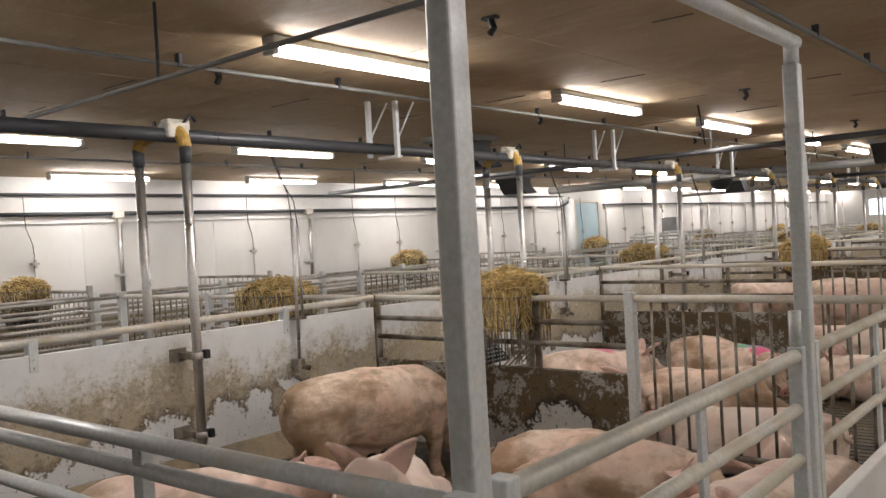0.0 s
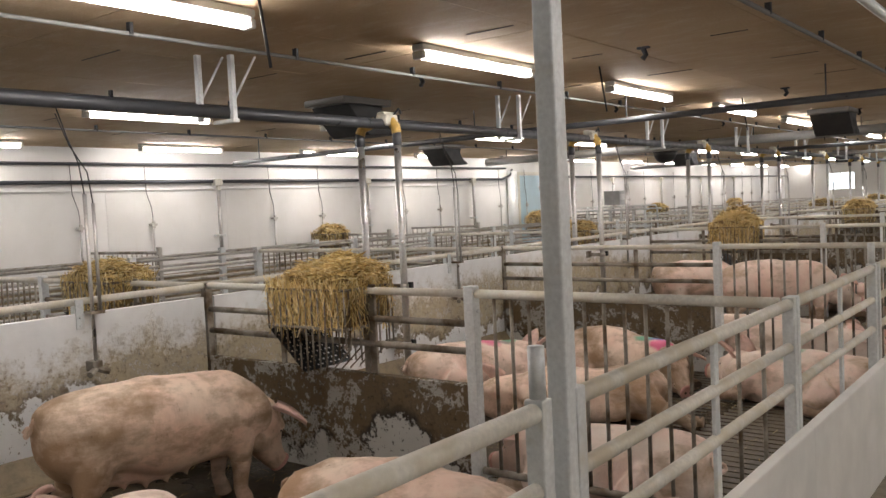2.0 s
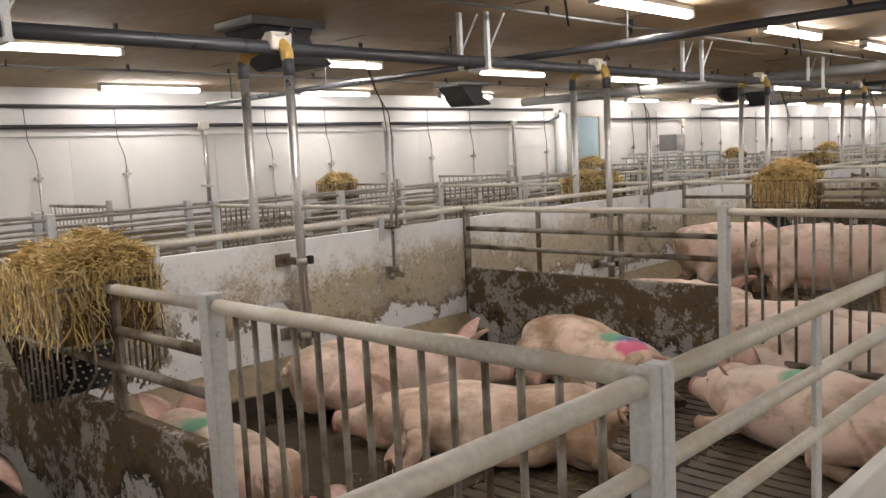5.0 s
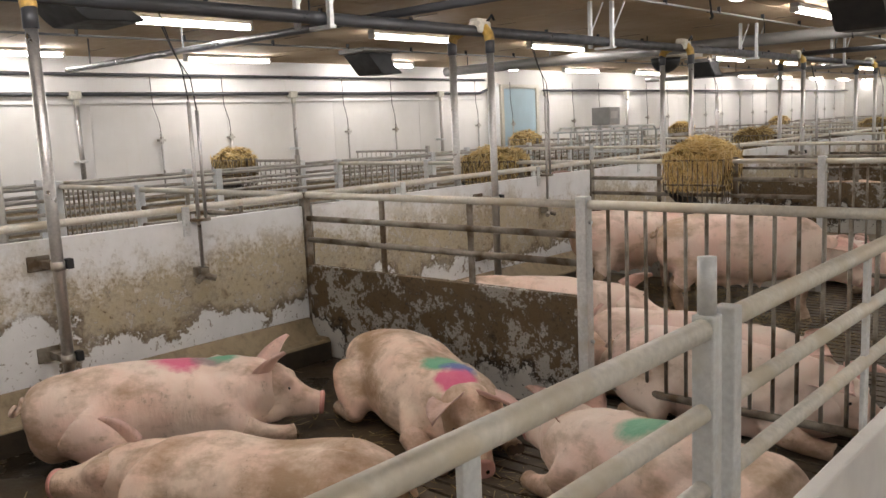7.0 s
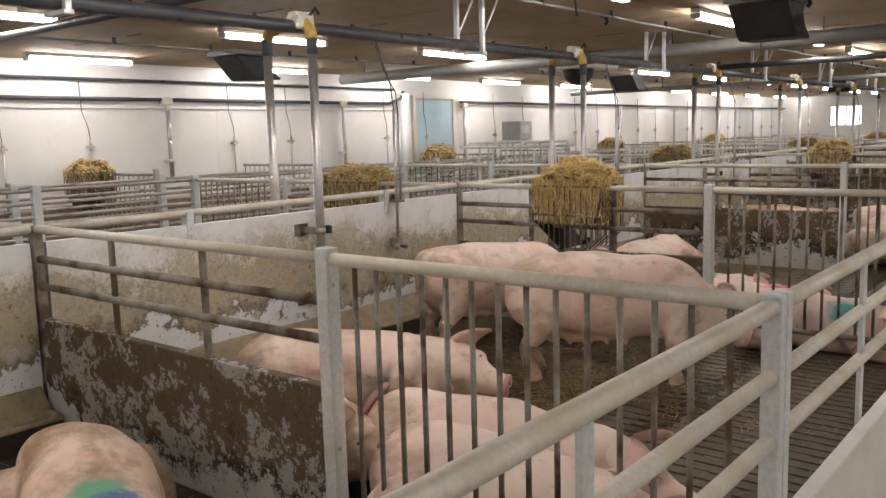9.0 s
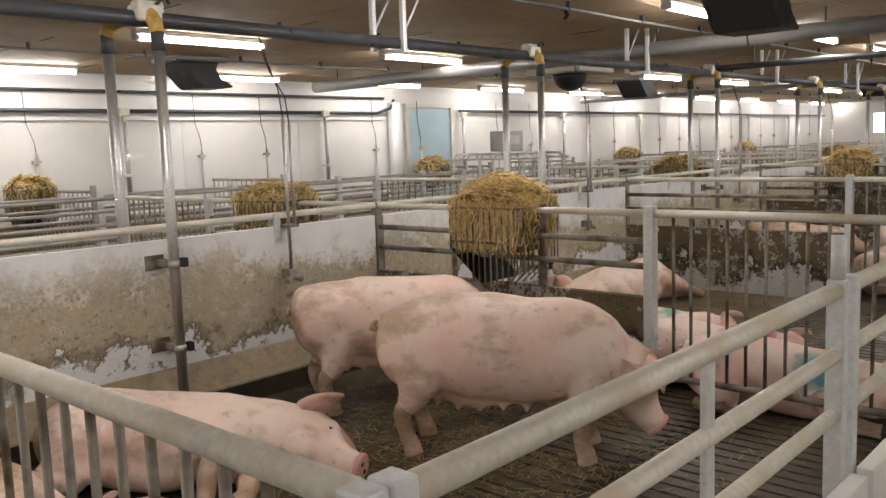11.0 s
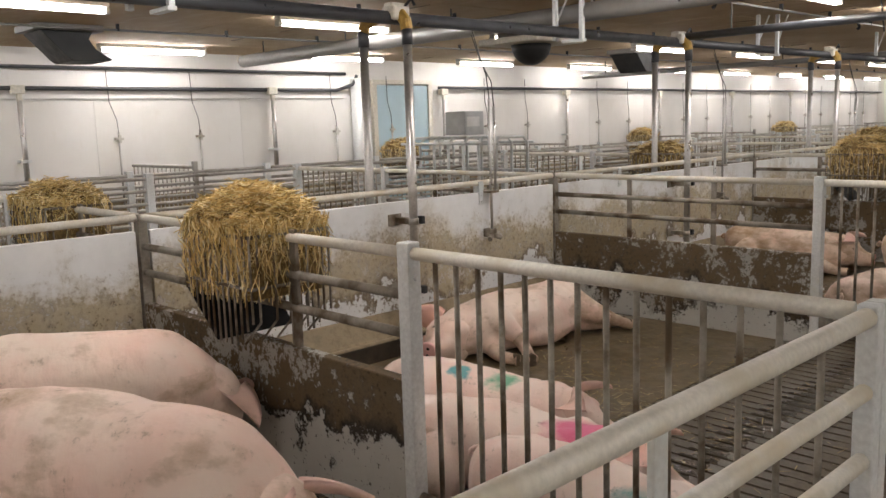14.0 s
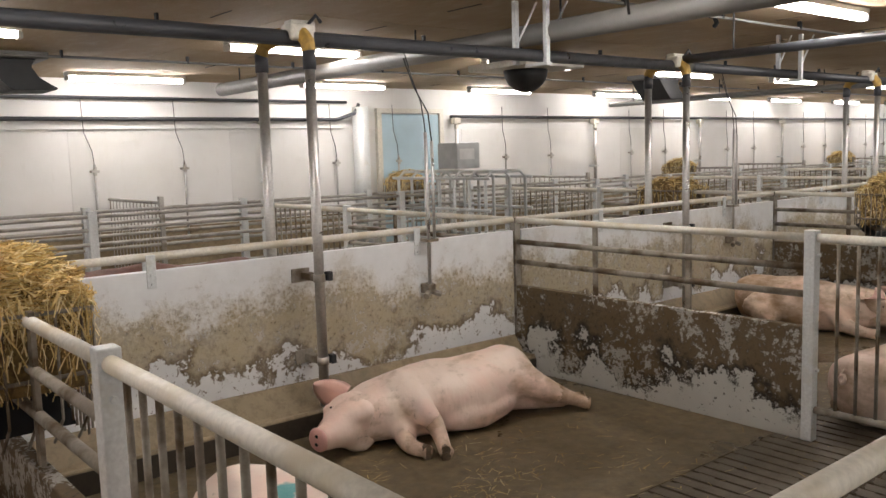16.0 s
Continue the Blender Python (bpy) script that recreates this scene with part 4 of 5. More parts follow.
# twine tied to the fence
run("twine", [(AISLE_X - 0.03, 13.30, RAIL - 0.02), (AISLE_X - 0.04, 13.28, 0.93), (AISLE_X - 0.02, 13.34, 0.84), (AISLE_X - 0.04, 13.32, 0.76)], 0.006, ROPE, "loop of yellow twine tied to the fence rail", "twine", 6)

# ---------------------------------------------------------------- pigs
ROOTS = {}


def leg_points(kind, front, s, up=1, tuck=False):
    if kind == "stand":
        if front:
            return [(0.40, s * 0.11, 0.54, 0.11), (0.42, s * 0.14, 0.37, 0.09), (0.41, s * 0.16, 0.24, 0.058), (0.40, s * 0.16, 0.12, 0.045), (0.42, s * 0.16, 0.055, 0.05), (0.43, s * 0.16, 0.0, 0.055)]
        return [(-0.50, s * 0.09, 0.56, 0.15), (-0.50, s * 0.13, 0.42, 0.13), (-0.55, s * 0.165, 0.30, 0.075), (-0.60, s * 0.165, 0.22, 0.05), (-0.57, s * 0.165, 0.10, 0.045), (-0.55, s * 0.165, 0.05, 0.05), (-0.54, s * 0.165, 0.0, 0.056)]
    if kind == "flat":          # lying on the side, the belly turned to +y or -y
        y = lambda v: v * up
        if front and s > 0:
            return [(0.36, y(0.10), 0.29, 0.13), (0.39, y(0.27), 0.245, 0.092), (0.36, y(0.38), 0.17, 0.060), (0.37, y(0.47), 0.09, 0.045), (0.40, y(0.545), 0.05, 0.042), (0.41, y(0.58), 0.042, 0.045)]
        if front:
            return [(0.42, y(0.14), 0.11, 0.10), (0.50, y(0.27), 0.08, 0.066), (0.53, y(0.38), 0.055, 0.048), (0.50, y(0.46), 0.045, 0.042), (0.49, y(0.50), 0.043, 0.044)]
        if tuck:
            z = 0.0 if s > 0 else 0.09
            return [(-0.50, y(0.06), 0.27 - z, 0.19 - z), (-0.44, y(0.22), 0.225 - z, 0.14 - 0.6 * z), (-0.48 + z, y(0.36), 0.13 - 0.5 * z, 0.080), (-0.58 + z, y(0.42), 0.068, 0.053), (-0.62 + z, y(0.47), 0.048, 0.045), (-0.61 + z, y(0.50), 0.046, 0.047)]
        if s > 0:
            return [(-0.50, y(0.06), 0.27, 0.19), (-0.53, y(0.22), 0.235, 0.135), (-0.66, y(0.33), 0.165, 0.080), (-0.78, y(0.385), 0.105, 0.052), (-0.88, y(0.44), 0.06, 0.043), (-0.92, y(0.465), 0.046, 0.046)]
        return [(-0.52, y(0.10), 0.12, 0.13), (-0.66, y(0.23), 0.095, 0.090), (-0.82, y(0.29), 0.065, 0.052), (-0.95, y(0.32), 0.047, 0.042), (-1.0, y(0.335), 0.044, 0.045)]
    if front:
        return [(0.34, s * 0.20, 0.24, 0.10), (0.42, s * 0.25, 0.13, 0.085), (0.54, s * 0.25, 0.075, 0.062), (0.66, s * 0.23, 0.05, 0.05), (0.72, s * 0.22, 0.045, 0.052)]
    return [(-0.46, s * 0.22, 0.26, 0.17), (-0.34, s * 0.29, 0.17, 0.13), (-0.26, s * 0.33, 0.09, 0.075), (-0.40, s * 0.34, 0.055, 0.05), (-0.50, s * 0.34, 0.05, 0.05)]


def pig(name_m, kind, mat, label, head=(-25, 0, 0), size=0.92, fat=1.0, ears=0, tail=True, over=82, graze=False, lift=0.0, tuck=False):
    """A sow. Local +x is forward; head: degrees of pitch, turn and roll. Flat is lying on its side, the belly to +y when over > 0."""
    root = thing("pig", name_m, label, "pig", "sows in the pens")
    spine = [(-0.755, 0.635, 0.05, 0.06), (-0.72, 0.625, 0.16, 0.17), (-0.61, 0.605, 0.225, 0.245), (-0.42, 0.615, 0.245, 0.262), (-0.14, 0.595, 0.272, 0.287),
             (0.14, 0.575, 0.268, 0.283), (0.34, 0.585, 0.245, 0.268), (0.48, 0.605, 0.212, 0.238), (0.60, 0.61, 0.178, 0.198), (0.72, 0.60, 0.125, 0.14)]
    low = {"stand": 0.0, "flat": 0.0, "rest": 0.345}[kind]
    up = 1 if over > 0 else -1
    if graze:
        drop = {0.48: 0.02, 0.60: 0.075, 0.72: 0.15}
        spine = [(x - 0.2 * drop.get(x, 0), z - drop.get(x, 0), w, h) for x, z, w, h in spine]
    if kind == "rest":
        spine = [(x, z - low - (0.02 if x > 0.3 else 0.0), w * 1.10, h * 0.97) for x, z, w, h in spine]
    rise = lambda x: lift * max(0.0, (x - 0.15) / 0.41) ** 1.4
    spine = [(x, z + rise(x), w, h) for x, z, w, h in spine]
    bm = bmesh.new()
    if kind == "stand":     # slack belly with its row of teats
        loft(bm, [((x, 0, 0.345), (0, r * 1.2, 0), (0, 0, r)) for x, r in eased([(-0.50, 0.02), (-0.40, 0.075), (-0.15, 0.085), (0.1, 0.07), (0.24, 0.02)], 3)], 14, 2.0)
        for x in (-0.42, -0.30, -0.17, -0.04, 0.09):
            for s in (-1, 1):
                tube(bm, [(x, s * 0.055, 0.33), (x, s * 0.062, 0.255), (x, s * 0.064, 0.238)], [0.030, 0.020, 0.012], 8)
    if kind == "flat":
        flank = [(-0.76, -0.04, 0.20, 0.07, 0.06), (-0.71, -0.03, 0.205, 0.19, 0.145), (-0.58, 0.0, 0.212, 0.265, 0.205), (-0.38, 0.015, 0.212, 0.275, 0.215), (-0.12, 0.035, 0.208, 0.295, 0.215),
                 (0.14, 0.03, 0.208, 0.29, 0.215), (0.34, 0.01, 0.205, 0.268, 0.21), (0.48, -0.015, 0.19, 0.232, 0.19), (0.60, -0.03, 0.180, 0.205, 0.178), (0.72, -0.025, 0.168, 0.178, 0.162), (0.80, -0.02, 0.16, 0.12, 0.12)]
        loft(bm, [((x, y * up, z), (0, a * fat, 0), (0, 0, b)) for x, y, z, a, b in eased(flank, 4)], 28, 2.35)
        loft(bm, [((x, 0.235 * up, 0.115), (0, r, 0), (0, 0, r * 0.95)) for x, r in eased([(-0.44, 0.03), (-0.34, 0.095), (-0.1, 0.115), (0.12, 0.105), (0.26, 0.03)], 3)], 14, 2.0)   # udder
        loft(bm, [((x, 0.03 * up, 0.30), (0, r, 0), (0, 0, r * 0.95)) for x, r in ((0.20, 0.04), (0.28, 0.12), (0.38, 0.145), (0.48, 0.10), (0.54, 0.03))], 14, 2.0)   # shoulder
    else:
        loft(bm, [((x, 0, z), (0, w * fat, 0), (0, 0, h * (0.5 + 0.5 * fat))) for x, z, w, h in eased(spine, 4)], 28, 2.15)
    for s in (-1, 1) if kind != "flat" else ():   # shoulder blades and loins
        loft(bm, [((x, s * 0.125, 0.64 - low + 0.25 * (0.36 - x)), (0, r * 0.85, 0), (0, 0, r * 1.35)) for x, r in ((0.18, 0.03), (0.24, 0.10), (0.34, 0.128), (0.44, 0.10), (0.50, 0.03))], 14, 2.0)
        loft(bm, [((x, s * 0.10, 0.66 - low), (0, r, 0), (0, 0, r * 1.2)) for x, r in ((-0.68, 0.03), (-0.62, 0.11), (-0.50, 0.150), (-0.36, 0.12), (-0.26, 0.03))], 14, 2.0)
    legs = []
    for front in (True, False):
        for s in (-1, 1):
            pts = eased(leg_points(kind, front, s, up, tuck), 3)
            cut = next((i for i, p in enumerate(pts) if p[3] < (0.07 if kind != "rest" else 0.09)), len(pts) // 2)
            tube(bm, [p[:3] for p in pts[: cut + 2]], [p[3] for p in pts[: cut + 2]], 14)
            legs.append((pts[cut:], front))
    drift = Vector((name_m.translation.x * 3.1, name_m.translation.y * 1.7, 4.0))
    for v in bm.verts:
        p = v.co
        side = Vector((0.15 * p.x, p.y, p.z - (0.2 if kind == "flat" else 0.59 - low)))
        if side.length > 0.01:
            v.co = p + side.normalized() * (0.034 * noise.noise(p * 3.0 + drift) + 0.014 * noise.noise(p * 8.0 + drift))
        v.co.z = max(v.co.z, 0.004)
    torso = part("torso", bm, mat, root, smooth=True)
    re = torso.modifiers.new("fuse", "REMESH")
    re.mode, re.voxel_size, re.use_smooth_shade = "VOXEL", 0.018, True
    sm = torso.modifiers.new("soften", "SMOOTH")
    sm.factor, sm.iterations = 0.5, 8
    for pts, front in legs:
        foot = part("leg", tube(bmesh.new(), [Vector(p[:3]) for p in pts], [float(p[3]) for p in pts], 12), LEG_SKIN, root, "muddy lower leg", smooth=True)
        end, before = Vector(pts[-1][:3]), Vector(pts[-2][:3])
        way = (end - before).normalized()
        hb = bmesh.new()
        for s in (-1, 1):
            off = Vector((0, s * 0.022, 0)) if kind != "flat" else Vector((0, 0, s * 0.020))
            tube(hb, [end - way * 0.035 + off, end + way * 0.005 + off + Vector((0.012, 0, 0))], [0.024, 0.030], 8)
        part("hoof", hb, HOOF, foot)
    # head
    joint = Matrix.Translation((0.575 if graze else 0.56, 0, (0.50 if graze else 0.63) - low - (0.02 if kind == "rest" else 0) + lift))
    if kind == "flat":
        joint = Matrix.Translation((0.66, -0.02 * up, 0.165)) @ Matrix.Rotation(radians(over), 4, "X")
    hp, hy, hr = head
    hm = joint @ (Matrix.Rotation(radians(hy), 4, "Z") @ Matrix.Rotation(radians(-hp), 4, "Y") @ Matrix.Rotation(radians(hr), 4, "X"))
    bm = bmesh.new()
    sk = [(-0.13, -0.01, 0.11, 0.12), (-0.05, 0.0, 0.158, 0.17), (0.04, 0.008, 0.168, 0.178), (0.12, 0.003, 0.150, 0.165), (0.19, -0.018, 0.120, 0.138), (0.25, -0.042, 0.094, 0.108), (0.31, -0.056, 0.079, 0.085), (0.36, -0.060, 0.072, 0.074), (0.385, -0.058, 0.064, 0.066)]
    loft(bm, [((x, 0, z), (0, w, 0), (0, 0, h)) for x, z, w, h in eased(sk, 3)], 22, 2.2)
    for s in (-1, 1):      # jowls and brows
        loft(bm, [((x, s * 0.085, -0.085), (0, r, 0), (0, 0, r * 1.1)) for x, r in ((-0.05, 0.02), (0.0, 0.068), (0.07, 0.085), (0.14, 0.066), (0.20, 0.02))], 12, 2.0)
        loft(bm, [((x, s * 0.078, 0.095), (0, r, 0), (0, 0, r)) for x, r in ((0.10, 0.012), (0.13, 0.034), (0.17, 0.036), (0.21, 0.012))], 10, 2.0)
    face = part("head", bm, mat, root, smooth=True)
    face.matrix_basis = hm
    re = face.modifiers.new("fuse", "REMESH")
    re.mode, re.voxel_size, re.use_smooth_shade = "VOXEL", 0.014, True
    sm = face.modifiers.new("soften", "SMOOTH")
    sm.factor, sm.iterations = 0.6, 4
    bm = bmesh.new()
    loft(bm, [((x, 0, -0.056), (0, r, 0), (0, 0, r * 1.02)) for x, r in ((0.366, 0.060), (0.380, 0.072), (0.396, 0.070), (0.402, 0.058))], 18, 2.2)
    part("snout", bm, SNOUT_SKIN, face, "pink snout disc", smooth=True)
    nb = bmesh.new()
    for s in (-1, 1):
        loft(nb, [((0.402, s * 0.026, -0.056), (0, 0.011, 0), (0, 0, 0.014)), ((0.405, s * 0.026, -0.056), (0, 0.010, 0), (0, 0, 0.013))], 10, 2.0)
    part("nostrils", nb, EYE, face)
    for s in (-1, 1):
        eb = bmesh.new()
        bmesh.ops.create_uvsphere(eb, u_segments=10, v_segments=8, radius=0.0085)
        bmesh.ops.translate(eb, vec=(0.182, s * 0.108, 0.055), verts=eb.verts)
        part("eye", eb, EYE, face, smooth=True)
        # ear: a curved leaf with thickness, root on the skull, tip forward and outward
        bm = bmesh.new()
        rows = []
        for i in range(9):
            t = i / 8
            half = 0.10 * (0.96 + 0.16 * t if t < 0.25 else 1.0) * (1 - t**1.7) ** 0.75 + 0.003
            row = []
            for j in range(7):
                v = j / 6 * 2 - 1
                cup = 0.045 * (v * v) * (1 - t * 0.5)
                droop = -0.07 * t * t
                row.append((0.235 * t, v * half * 1.08, cup + droop))
            rows.append(row)
        for side in (0, 1):
            g = [[bm.verts.new((x, y, z - 0.008 * side * (1 - abs(j / 3 - 1)) )) for j, (x, y, z) in enumerate(r)] for r in rows]
            for a, b in zip(g, g[1:]):
                for j in range(6):
                    bm.faces.new((a[j], a[j + 1], b[j + 1], b[j]) if side == 0 else (a[j], b[j], b[j + 1], a[j + 1]))
        bmesh.ops.remove_doubles(bm, verts=bm.verts, dist=0.0008)
        ear = part("ear", bm, EAR_SKIN, face, "thin pink ear", smooth=True)
        if ears == 0:    # half lop, forward and out
            e = Matrix.Rotation(radians(s * 48), 4, "Z") @ Matrix.Rotation(radians(-22), 4, "Y") @ Matrix.Rotation(radians(s * -35), 4, "X")
        elif ears == 2:  # laid back along the neck
            e = Matrix.Rotation(radians(s * 158), 4, "Z") @ Matrix.Rotation(radians(-6), 4, "Y") @ Matrix.Rotation(radians(s * 62), 4, "X") @ Matrix.Scale(0.78, 4)
        else:            # pricked
            e = Matrix.Rotation(radians(s * 62), 4, "Z") @ Matrix.Rotation(radians(-62), 4, "Y") @ Matrix.Rotation(radians(s * -25), 4, "X")
        ear.matrix_basis = Matrix.Translation((0.045, s * 0.095, 0.125)) @ e
    if tail:
        base = Vector((-0.74, 0, 0.70 - low))
        curl = [base + Vector((-0.02 - 0.05 * t + 0.02 * math.sin(9 * t), 0.035 * math.sin(7.5 * t), 0.03 + 0.035 * math.cos(7.5 * t) - 0.05 * t)) for t in [k / 9 for k in range(10)]]
        curl[0] = base + Vector((0.03, 0, 0.0))
        part("tail", tube(bmesh.new(), curl if kind != "flat" else [Vector((p.x, -(p.z - 0.62) * up, 0.23 + p.y)) for p in curl], [0.020 - 0.0013 * k for k in range(10)], 8), mat, root, smooth=True)
    root.scale = (size, size, size)
    return root, face


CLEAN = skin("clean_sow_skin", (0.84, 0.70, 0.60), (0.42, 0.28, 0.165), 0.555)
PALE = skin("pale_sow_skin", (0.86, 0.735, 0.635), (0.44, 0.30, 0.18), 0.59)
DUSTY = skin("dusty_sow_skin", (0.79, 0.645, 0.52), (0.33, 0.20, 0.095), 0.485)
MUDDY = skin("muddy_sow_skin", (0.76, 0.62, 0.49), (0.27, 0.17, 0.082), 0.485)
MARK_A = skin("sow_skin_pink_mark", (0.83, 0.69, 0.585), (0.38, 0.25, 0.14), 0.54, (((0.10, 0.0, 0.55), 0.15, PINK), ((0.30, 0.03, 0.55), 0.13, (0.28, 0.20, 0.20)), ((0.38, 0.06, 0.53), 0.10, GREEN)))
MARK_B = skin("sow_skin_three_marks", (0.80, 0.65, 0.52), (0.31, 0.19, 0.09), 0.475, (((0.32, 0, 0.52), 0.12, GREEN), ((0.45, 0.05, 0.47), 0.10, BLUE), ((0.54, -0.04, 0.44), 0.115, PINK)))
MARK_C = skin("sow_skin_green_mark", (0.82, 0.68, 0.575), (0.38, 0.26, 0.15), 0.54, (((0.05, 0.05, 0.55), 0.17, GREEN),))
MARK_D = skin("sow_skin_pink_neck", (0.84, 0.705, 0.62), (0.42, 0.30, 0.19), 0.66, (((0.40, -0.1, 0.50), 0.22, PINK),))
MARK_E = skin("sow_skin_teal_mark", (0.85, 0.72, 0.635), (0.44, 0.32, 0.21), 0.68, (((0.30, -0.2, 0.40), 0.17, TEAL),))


def herd(key, kind, mat, rump, nose, label, **k):
    """Lays a sow on the floor by where its rump and its nose are in the plan."""
    a, b = Vector(rump), Vector(nose)
    d = b - a
    mid = a + d.normalized() * 0.74 * k.get("size", 0.92)
    ROOTS[key] = pig(pose(mid.x, mid.y, FZ + 0.002, 0, 0, math.degrees(math.atan2(d.y, d.x))), kind, mat, label, **k)


LY = "pink sow lying on the soiled pen floor"
# first pen
herd("p1", "stand", MUDDY, (-3.86, 4.93), (-3.56, 6.40), "muddy pink sow standing in the pen", head=(-56, 8, 0), size=0.93, graze=True)
herd("p2", "rest", DUSTY, (-2.75, 5.70), (-1.45, 5.95), "dusty pink sow lying on its belly", head=(-12, -48, 0))
herd("p3", "rest", CLEAN, (-4.0, 3.55), (-3.35, 5.0), LY, head=(-5, 10, 0))
herd("p4", "rest", PALE, (-3.1, 5.1), (-2.2, 4.0), "pink sow lying with its head raised", head=(10, 0, 0), ears=1, lift=0.28)
herd("p5", "rest", CLEAN, (-0.85, 6.35), (-1.35, 5.2), LY, head=(25, 20, 0), size=0.8)
# second pen
herd("q1", "rest", MARK_A, (-4.20, 8.34), (-3.45, 9.75), "sow with pink and green spray marks lying in the pen", head=(-8, -12, 0), ears=1)
herd("q2", "flat", DUSTY, (-2.10, 8.95), (-3.52, 8.30), "dusty pink sow lying stretched on its side", head=(-6, 0, 0))
herd("q3", "rest", MARK_B, (-3.58, 10.22), (-2.19, 9.70), "sow with green, blue and pink spray marks lying head up", head=(-26, -14, 0))
herd("q4", "rest", MARK_C, (-0.72, 9.55), (-2.05, 9.90), "sow with a green spray mark lying beside the fence", head=(0, 0, 0), ears=1, size=0.86)
herd("q5", "rest", MARK_C, (-2.72, 7.12), (-4.05, 7.36), "sow with a green mark lying behind the partition", head=(18, 0, 0), ears=1, size=0.86)
herd("q6", "rest", PALE, (-1.05, 7.04), (-2.45, 7.10), LY, head=(-14, 0, 0), size=0.85)
# third pen
herd("r1", "stand", CLEAN, (-4.02, 13.26), (-3.36, 14.5), "clean pink sow standing with its head lowered", head=(-55, 0, 0), size=0.94, graze=True)
herd("r2", "stand", CLEAN, (-3.15, 13.20), (-1.55, 14.05), "large clean pink sow standing and rooting in straw", head=(-50, -6, 0), size=0.97, graze=True)
herd("r3", "flat", CLEAN, (-4.34, 11.80), (-3.02, 12.66), "pink sow lying half on its side near the trough", head=(-14, 0, 0), size=1.0, over=-62, tuck=True)
herd("r4", "rest", PALE, (-2.62, 11.32), (-1.15, 11.48), LY, head=(-6, 10, 0))
herd("r6", "rest", DUSTY, (-3.75, 11.12), (-2.5, 11.12), LY, head=(8, 0, 0), ears=1, size=0.85)
herd("r5", "rest", PALE, (-2.30, 11.05), (-0.9, 10.98), LY, head=(-10, 0, 0))
# fourth pen
herd("s1", "flat", CLEAN, (-4.05, 18.08), (-4.13, 16.5), "pink sow stretched on its side asleep near the trough", head=(-14, 0, 0), size=0.97)
herd("s2", "rest", skin("sow_skin_two_greens", (0.85, 0.72, 0.635), (0.44, 0.32, 0.21), 0.68, (((0.20, -0.08, 0.53), 0.11, GREEN), ((-0.10, -0.1, 0.52), 0.07, TEAL))), (-3.40, 15.46), (-1.96, 15.91), "pale sow with green spray marks lying down", head=(-4, 0, 0), size=0.82)
herd("s3", "rest", MARK_D, (-2.85, 15.12), (-1.55, 15.48), "pale sow with a pink sprayed neck lying down", head=(-6, 0, 0), size=0.85, fat=0.84)
herd("s4", "rest", MARK_E, (-2.22, 15.02), (-0.75, 15.02), "pale sow with a teal spray mark by the gate", head=(-12, 0, 0), size=0.84, fat=0.82)
# fifth pen
herd("t1", "rest", DUSTY, (-4.5, 21.6), (-3.0, 21.8), LY, head=(-6, 0, 0))
herd("t2", "rest", CLEAN, (-2.22, 19.02), (-1.72, 20.4), LY, head=(-6, 0, 0))
herd("t3", "rest", PALE, (-2.9, 21.9), (-1.4, 22.1), LY, head=(-6, 0, 0))
herd("u1", "stand", skin("dark_red_sow_skin", (0.16, 0.06, 0.035), (0.08, 0.04, 0.025), 0.6), (-6.15, 15.60), (-6.15, 17.2), "dark red-brown boar standing behind the divider", head=(-50, 0, 0), size=1.14)

# ---------------------------------------------------------------- loose straw on the floor
def litter(name, spots, seed, label):
    rng = random.Random(seed)
    verts, faces = [], []
    for x0, x1, y0, y1, n, lift in spots:
        for _ in range(n):
            c = Vector((rng.gauss((x0 + x1) / 2, (x1 - x0) / 3.2), rng.gauss((y0 + y1) / 2, (y1 - y0) / 3.2), FZ + 0.004 + abs(rng.gauss(0, lift))))
            c.x = min(max(c.x, -4.4), AISLE_X - 0.06)
            if noise.noise(c * 1.7) + 0.5 * noise.noise(c * 5.0) < rng.uniform(-0.45, 0.35):
                continue
            a = rng.uniform(0, 6.28)
            way = Vector((math.cos(a), math.sin(a), rng.uniform(-0.12, 0.12)))
            s = Vector((-way.y, way.x, 0)) * rng.uniform(0.0012, 0.0028)
            ln = rng.uniform(0.015, 0.10)
            k = len(verts)
            verts.extend((c - way * ln / 2 + s, c - way * ln / 2 - s, c + way * ln / 2 - s, c + way * ln / 2 + s))
            faces.append((k, k + 1, k + 2, k + 3))
    me = bpy.data.meshes.new(name)
    me.from_pydata(verts, [], faces)
    me.materials.append(STRAW_WET)
    return tagged(new(name, me), label, "straw", kind="stuff")


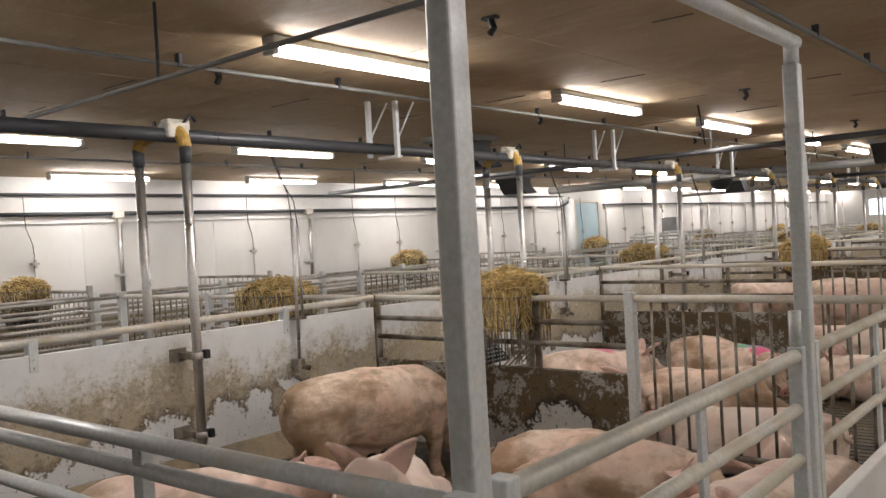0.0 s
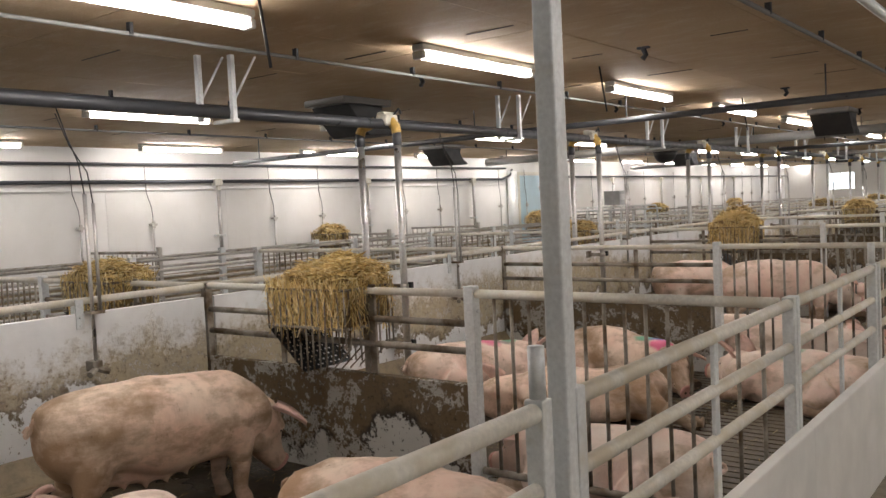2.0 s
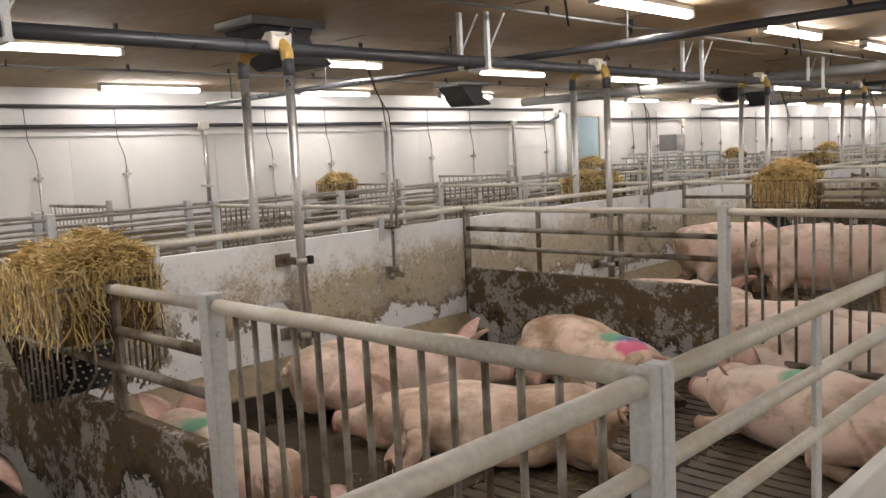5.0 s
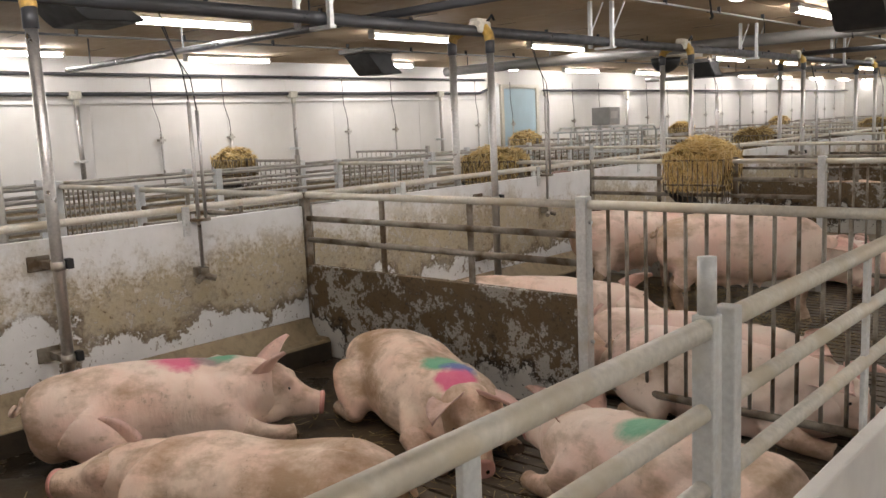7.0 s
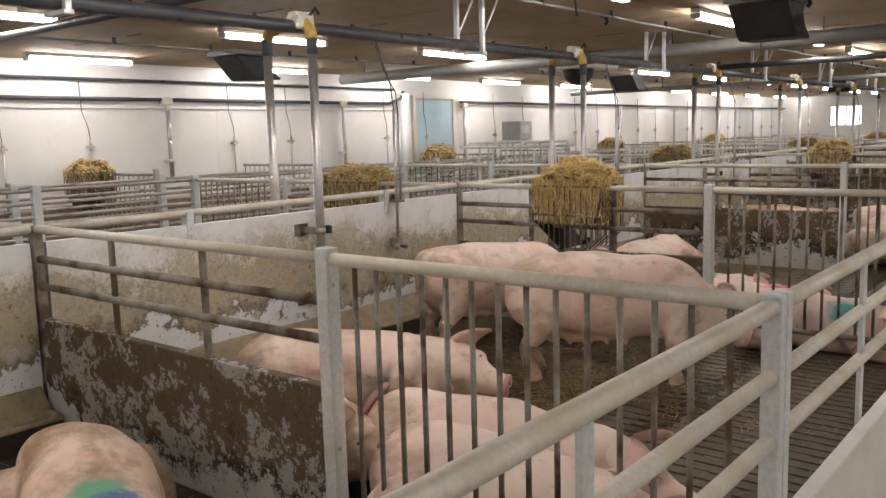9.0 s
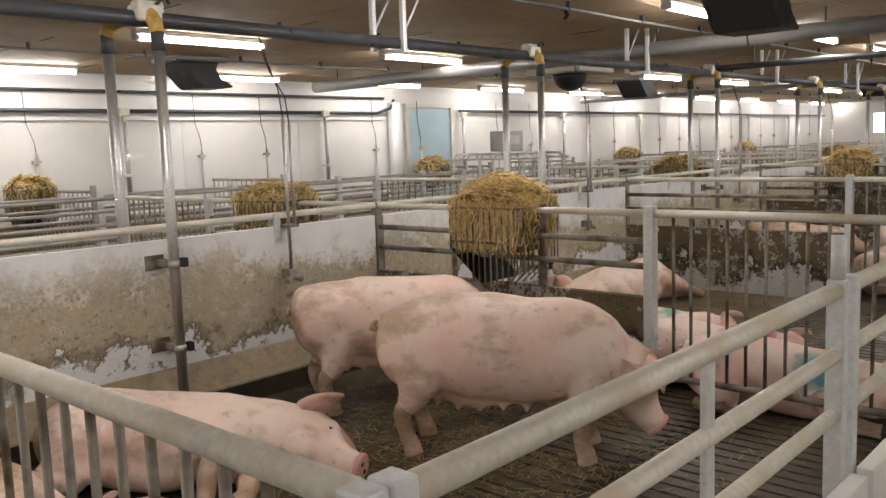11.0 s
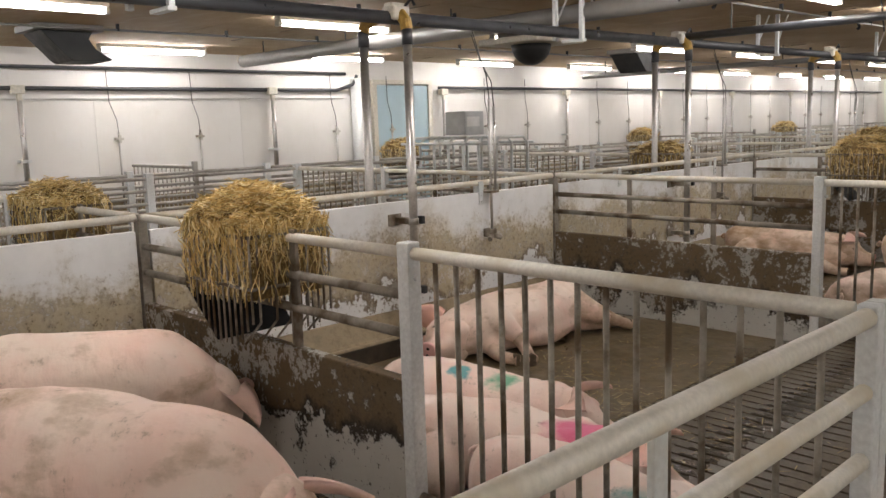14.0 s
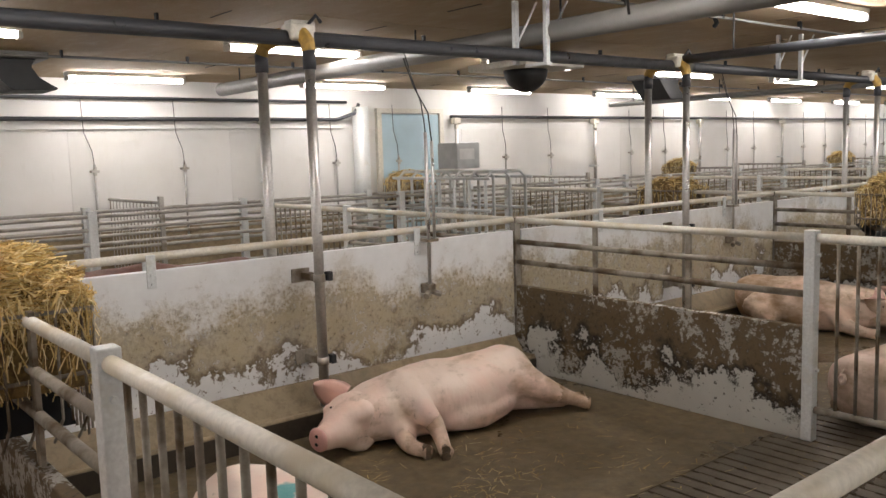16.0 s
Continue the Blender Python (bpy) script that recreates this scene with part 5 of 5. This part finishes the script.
litter("straw_litter", [(-3.6, -1.4, y + 0.8, y + 3.4, 600, 0.004) for y in LINES[1:9]] + [(-3.7, -1.5, 12.4, 14.5, 7000, 0.012), (-3.9, -2.0, 4.4, 6.4, 4200, 0.010), (-3.4, -1.8, 8.2, 9.6, 700, 0.006), (-3.7, -2.3, 15.4, 17.4, 1300, 0.004), (-3.9, -1.6, 9.0, 10.6, 900, 0.006)], 5, "thin scatter of loose straw over the pen floors")

# ---------------------------------------------------------------- slatted floor, slat by slat
def slat_bars(bm, y, odd):
    """A concrete slat with the bridges that close the slot beside it; every other row is staggered."""
    box(bm, SLAT_X + 0.005, AISLE_X - 0.04, y - 0.0385, y + 0.0385, FZ - 0.10, FZ - 0.002)
    for x in (SLAT_X + 0.35, SLAT_X + 1.05, SLAT_X + 1.72) if odd else (SLAT_X + 0.04, SLAT_X + 0.70, SLAT_X + 1.38):
        box(bm, x, x + 0.10, y + 0.0386, y + 0.0615, FZ - 0.09, FZ - 0.006)
    return bm


slat_mesh = [mesh_of(slat_bars(bmesh.new(), 0.0, odd), "slat", SLAT) for odd in (0, 1)]
for i, y in enumerate(np.arange(2.75, 30.0, 0.1)):
    shared("slat", slat_mesh[i % 2], floor, pose(0, float(y), 0))
rest = bmesh.new()
for i, y in enumerate(list(np.arange(30.05, END_Y, 0.1)) + list(np.arange(START_Y, 2.7, 0.1))):
    slat_bars(rest, float(y), i % 2)
part("far_slats", rest, SLAT, floor, kind="stuff")


def motions():
    """What moves: sows that shift and nod."""
    def sway(key, rows):
        root, face = ROOTS[key]
        base = face.matrix_basis.copy()
        walk(face, [(t, base @ pose(0, 0, 0, r, p, y)) for t, p, y, r in rows])

    sway("p1", [(0, 0, 0, 0), (1, 6, 4, 0), (2, -4, -4, 0), (3.5, 5, 2, 0), (8, 0, 0, 0), (16, 0, 0, 0)])
    sway("r2", [(0, -30, 0, 0), (9, -26, 4, 0), (11.3, 0, 0, 0), (12.5, 3, -4, 0), (13.0, 0, -6, 0), (13.5, -18, -8, 0), (14.0, -24, -6, 0), (15, -14, -4, 0), (16, -8, 0, 0)])
    sway("r1", [(0, -10, 0, 0), (9, -6, 0, 0), (11.3, 0, 0, 0), (13, 6, 4, 0), (16, 0, 0, 0)])


motions()
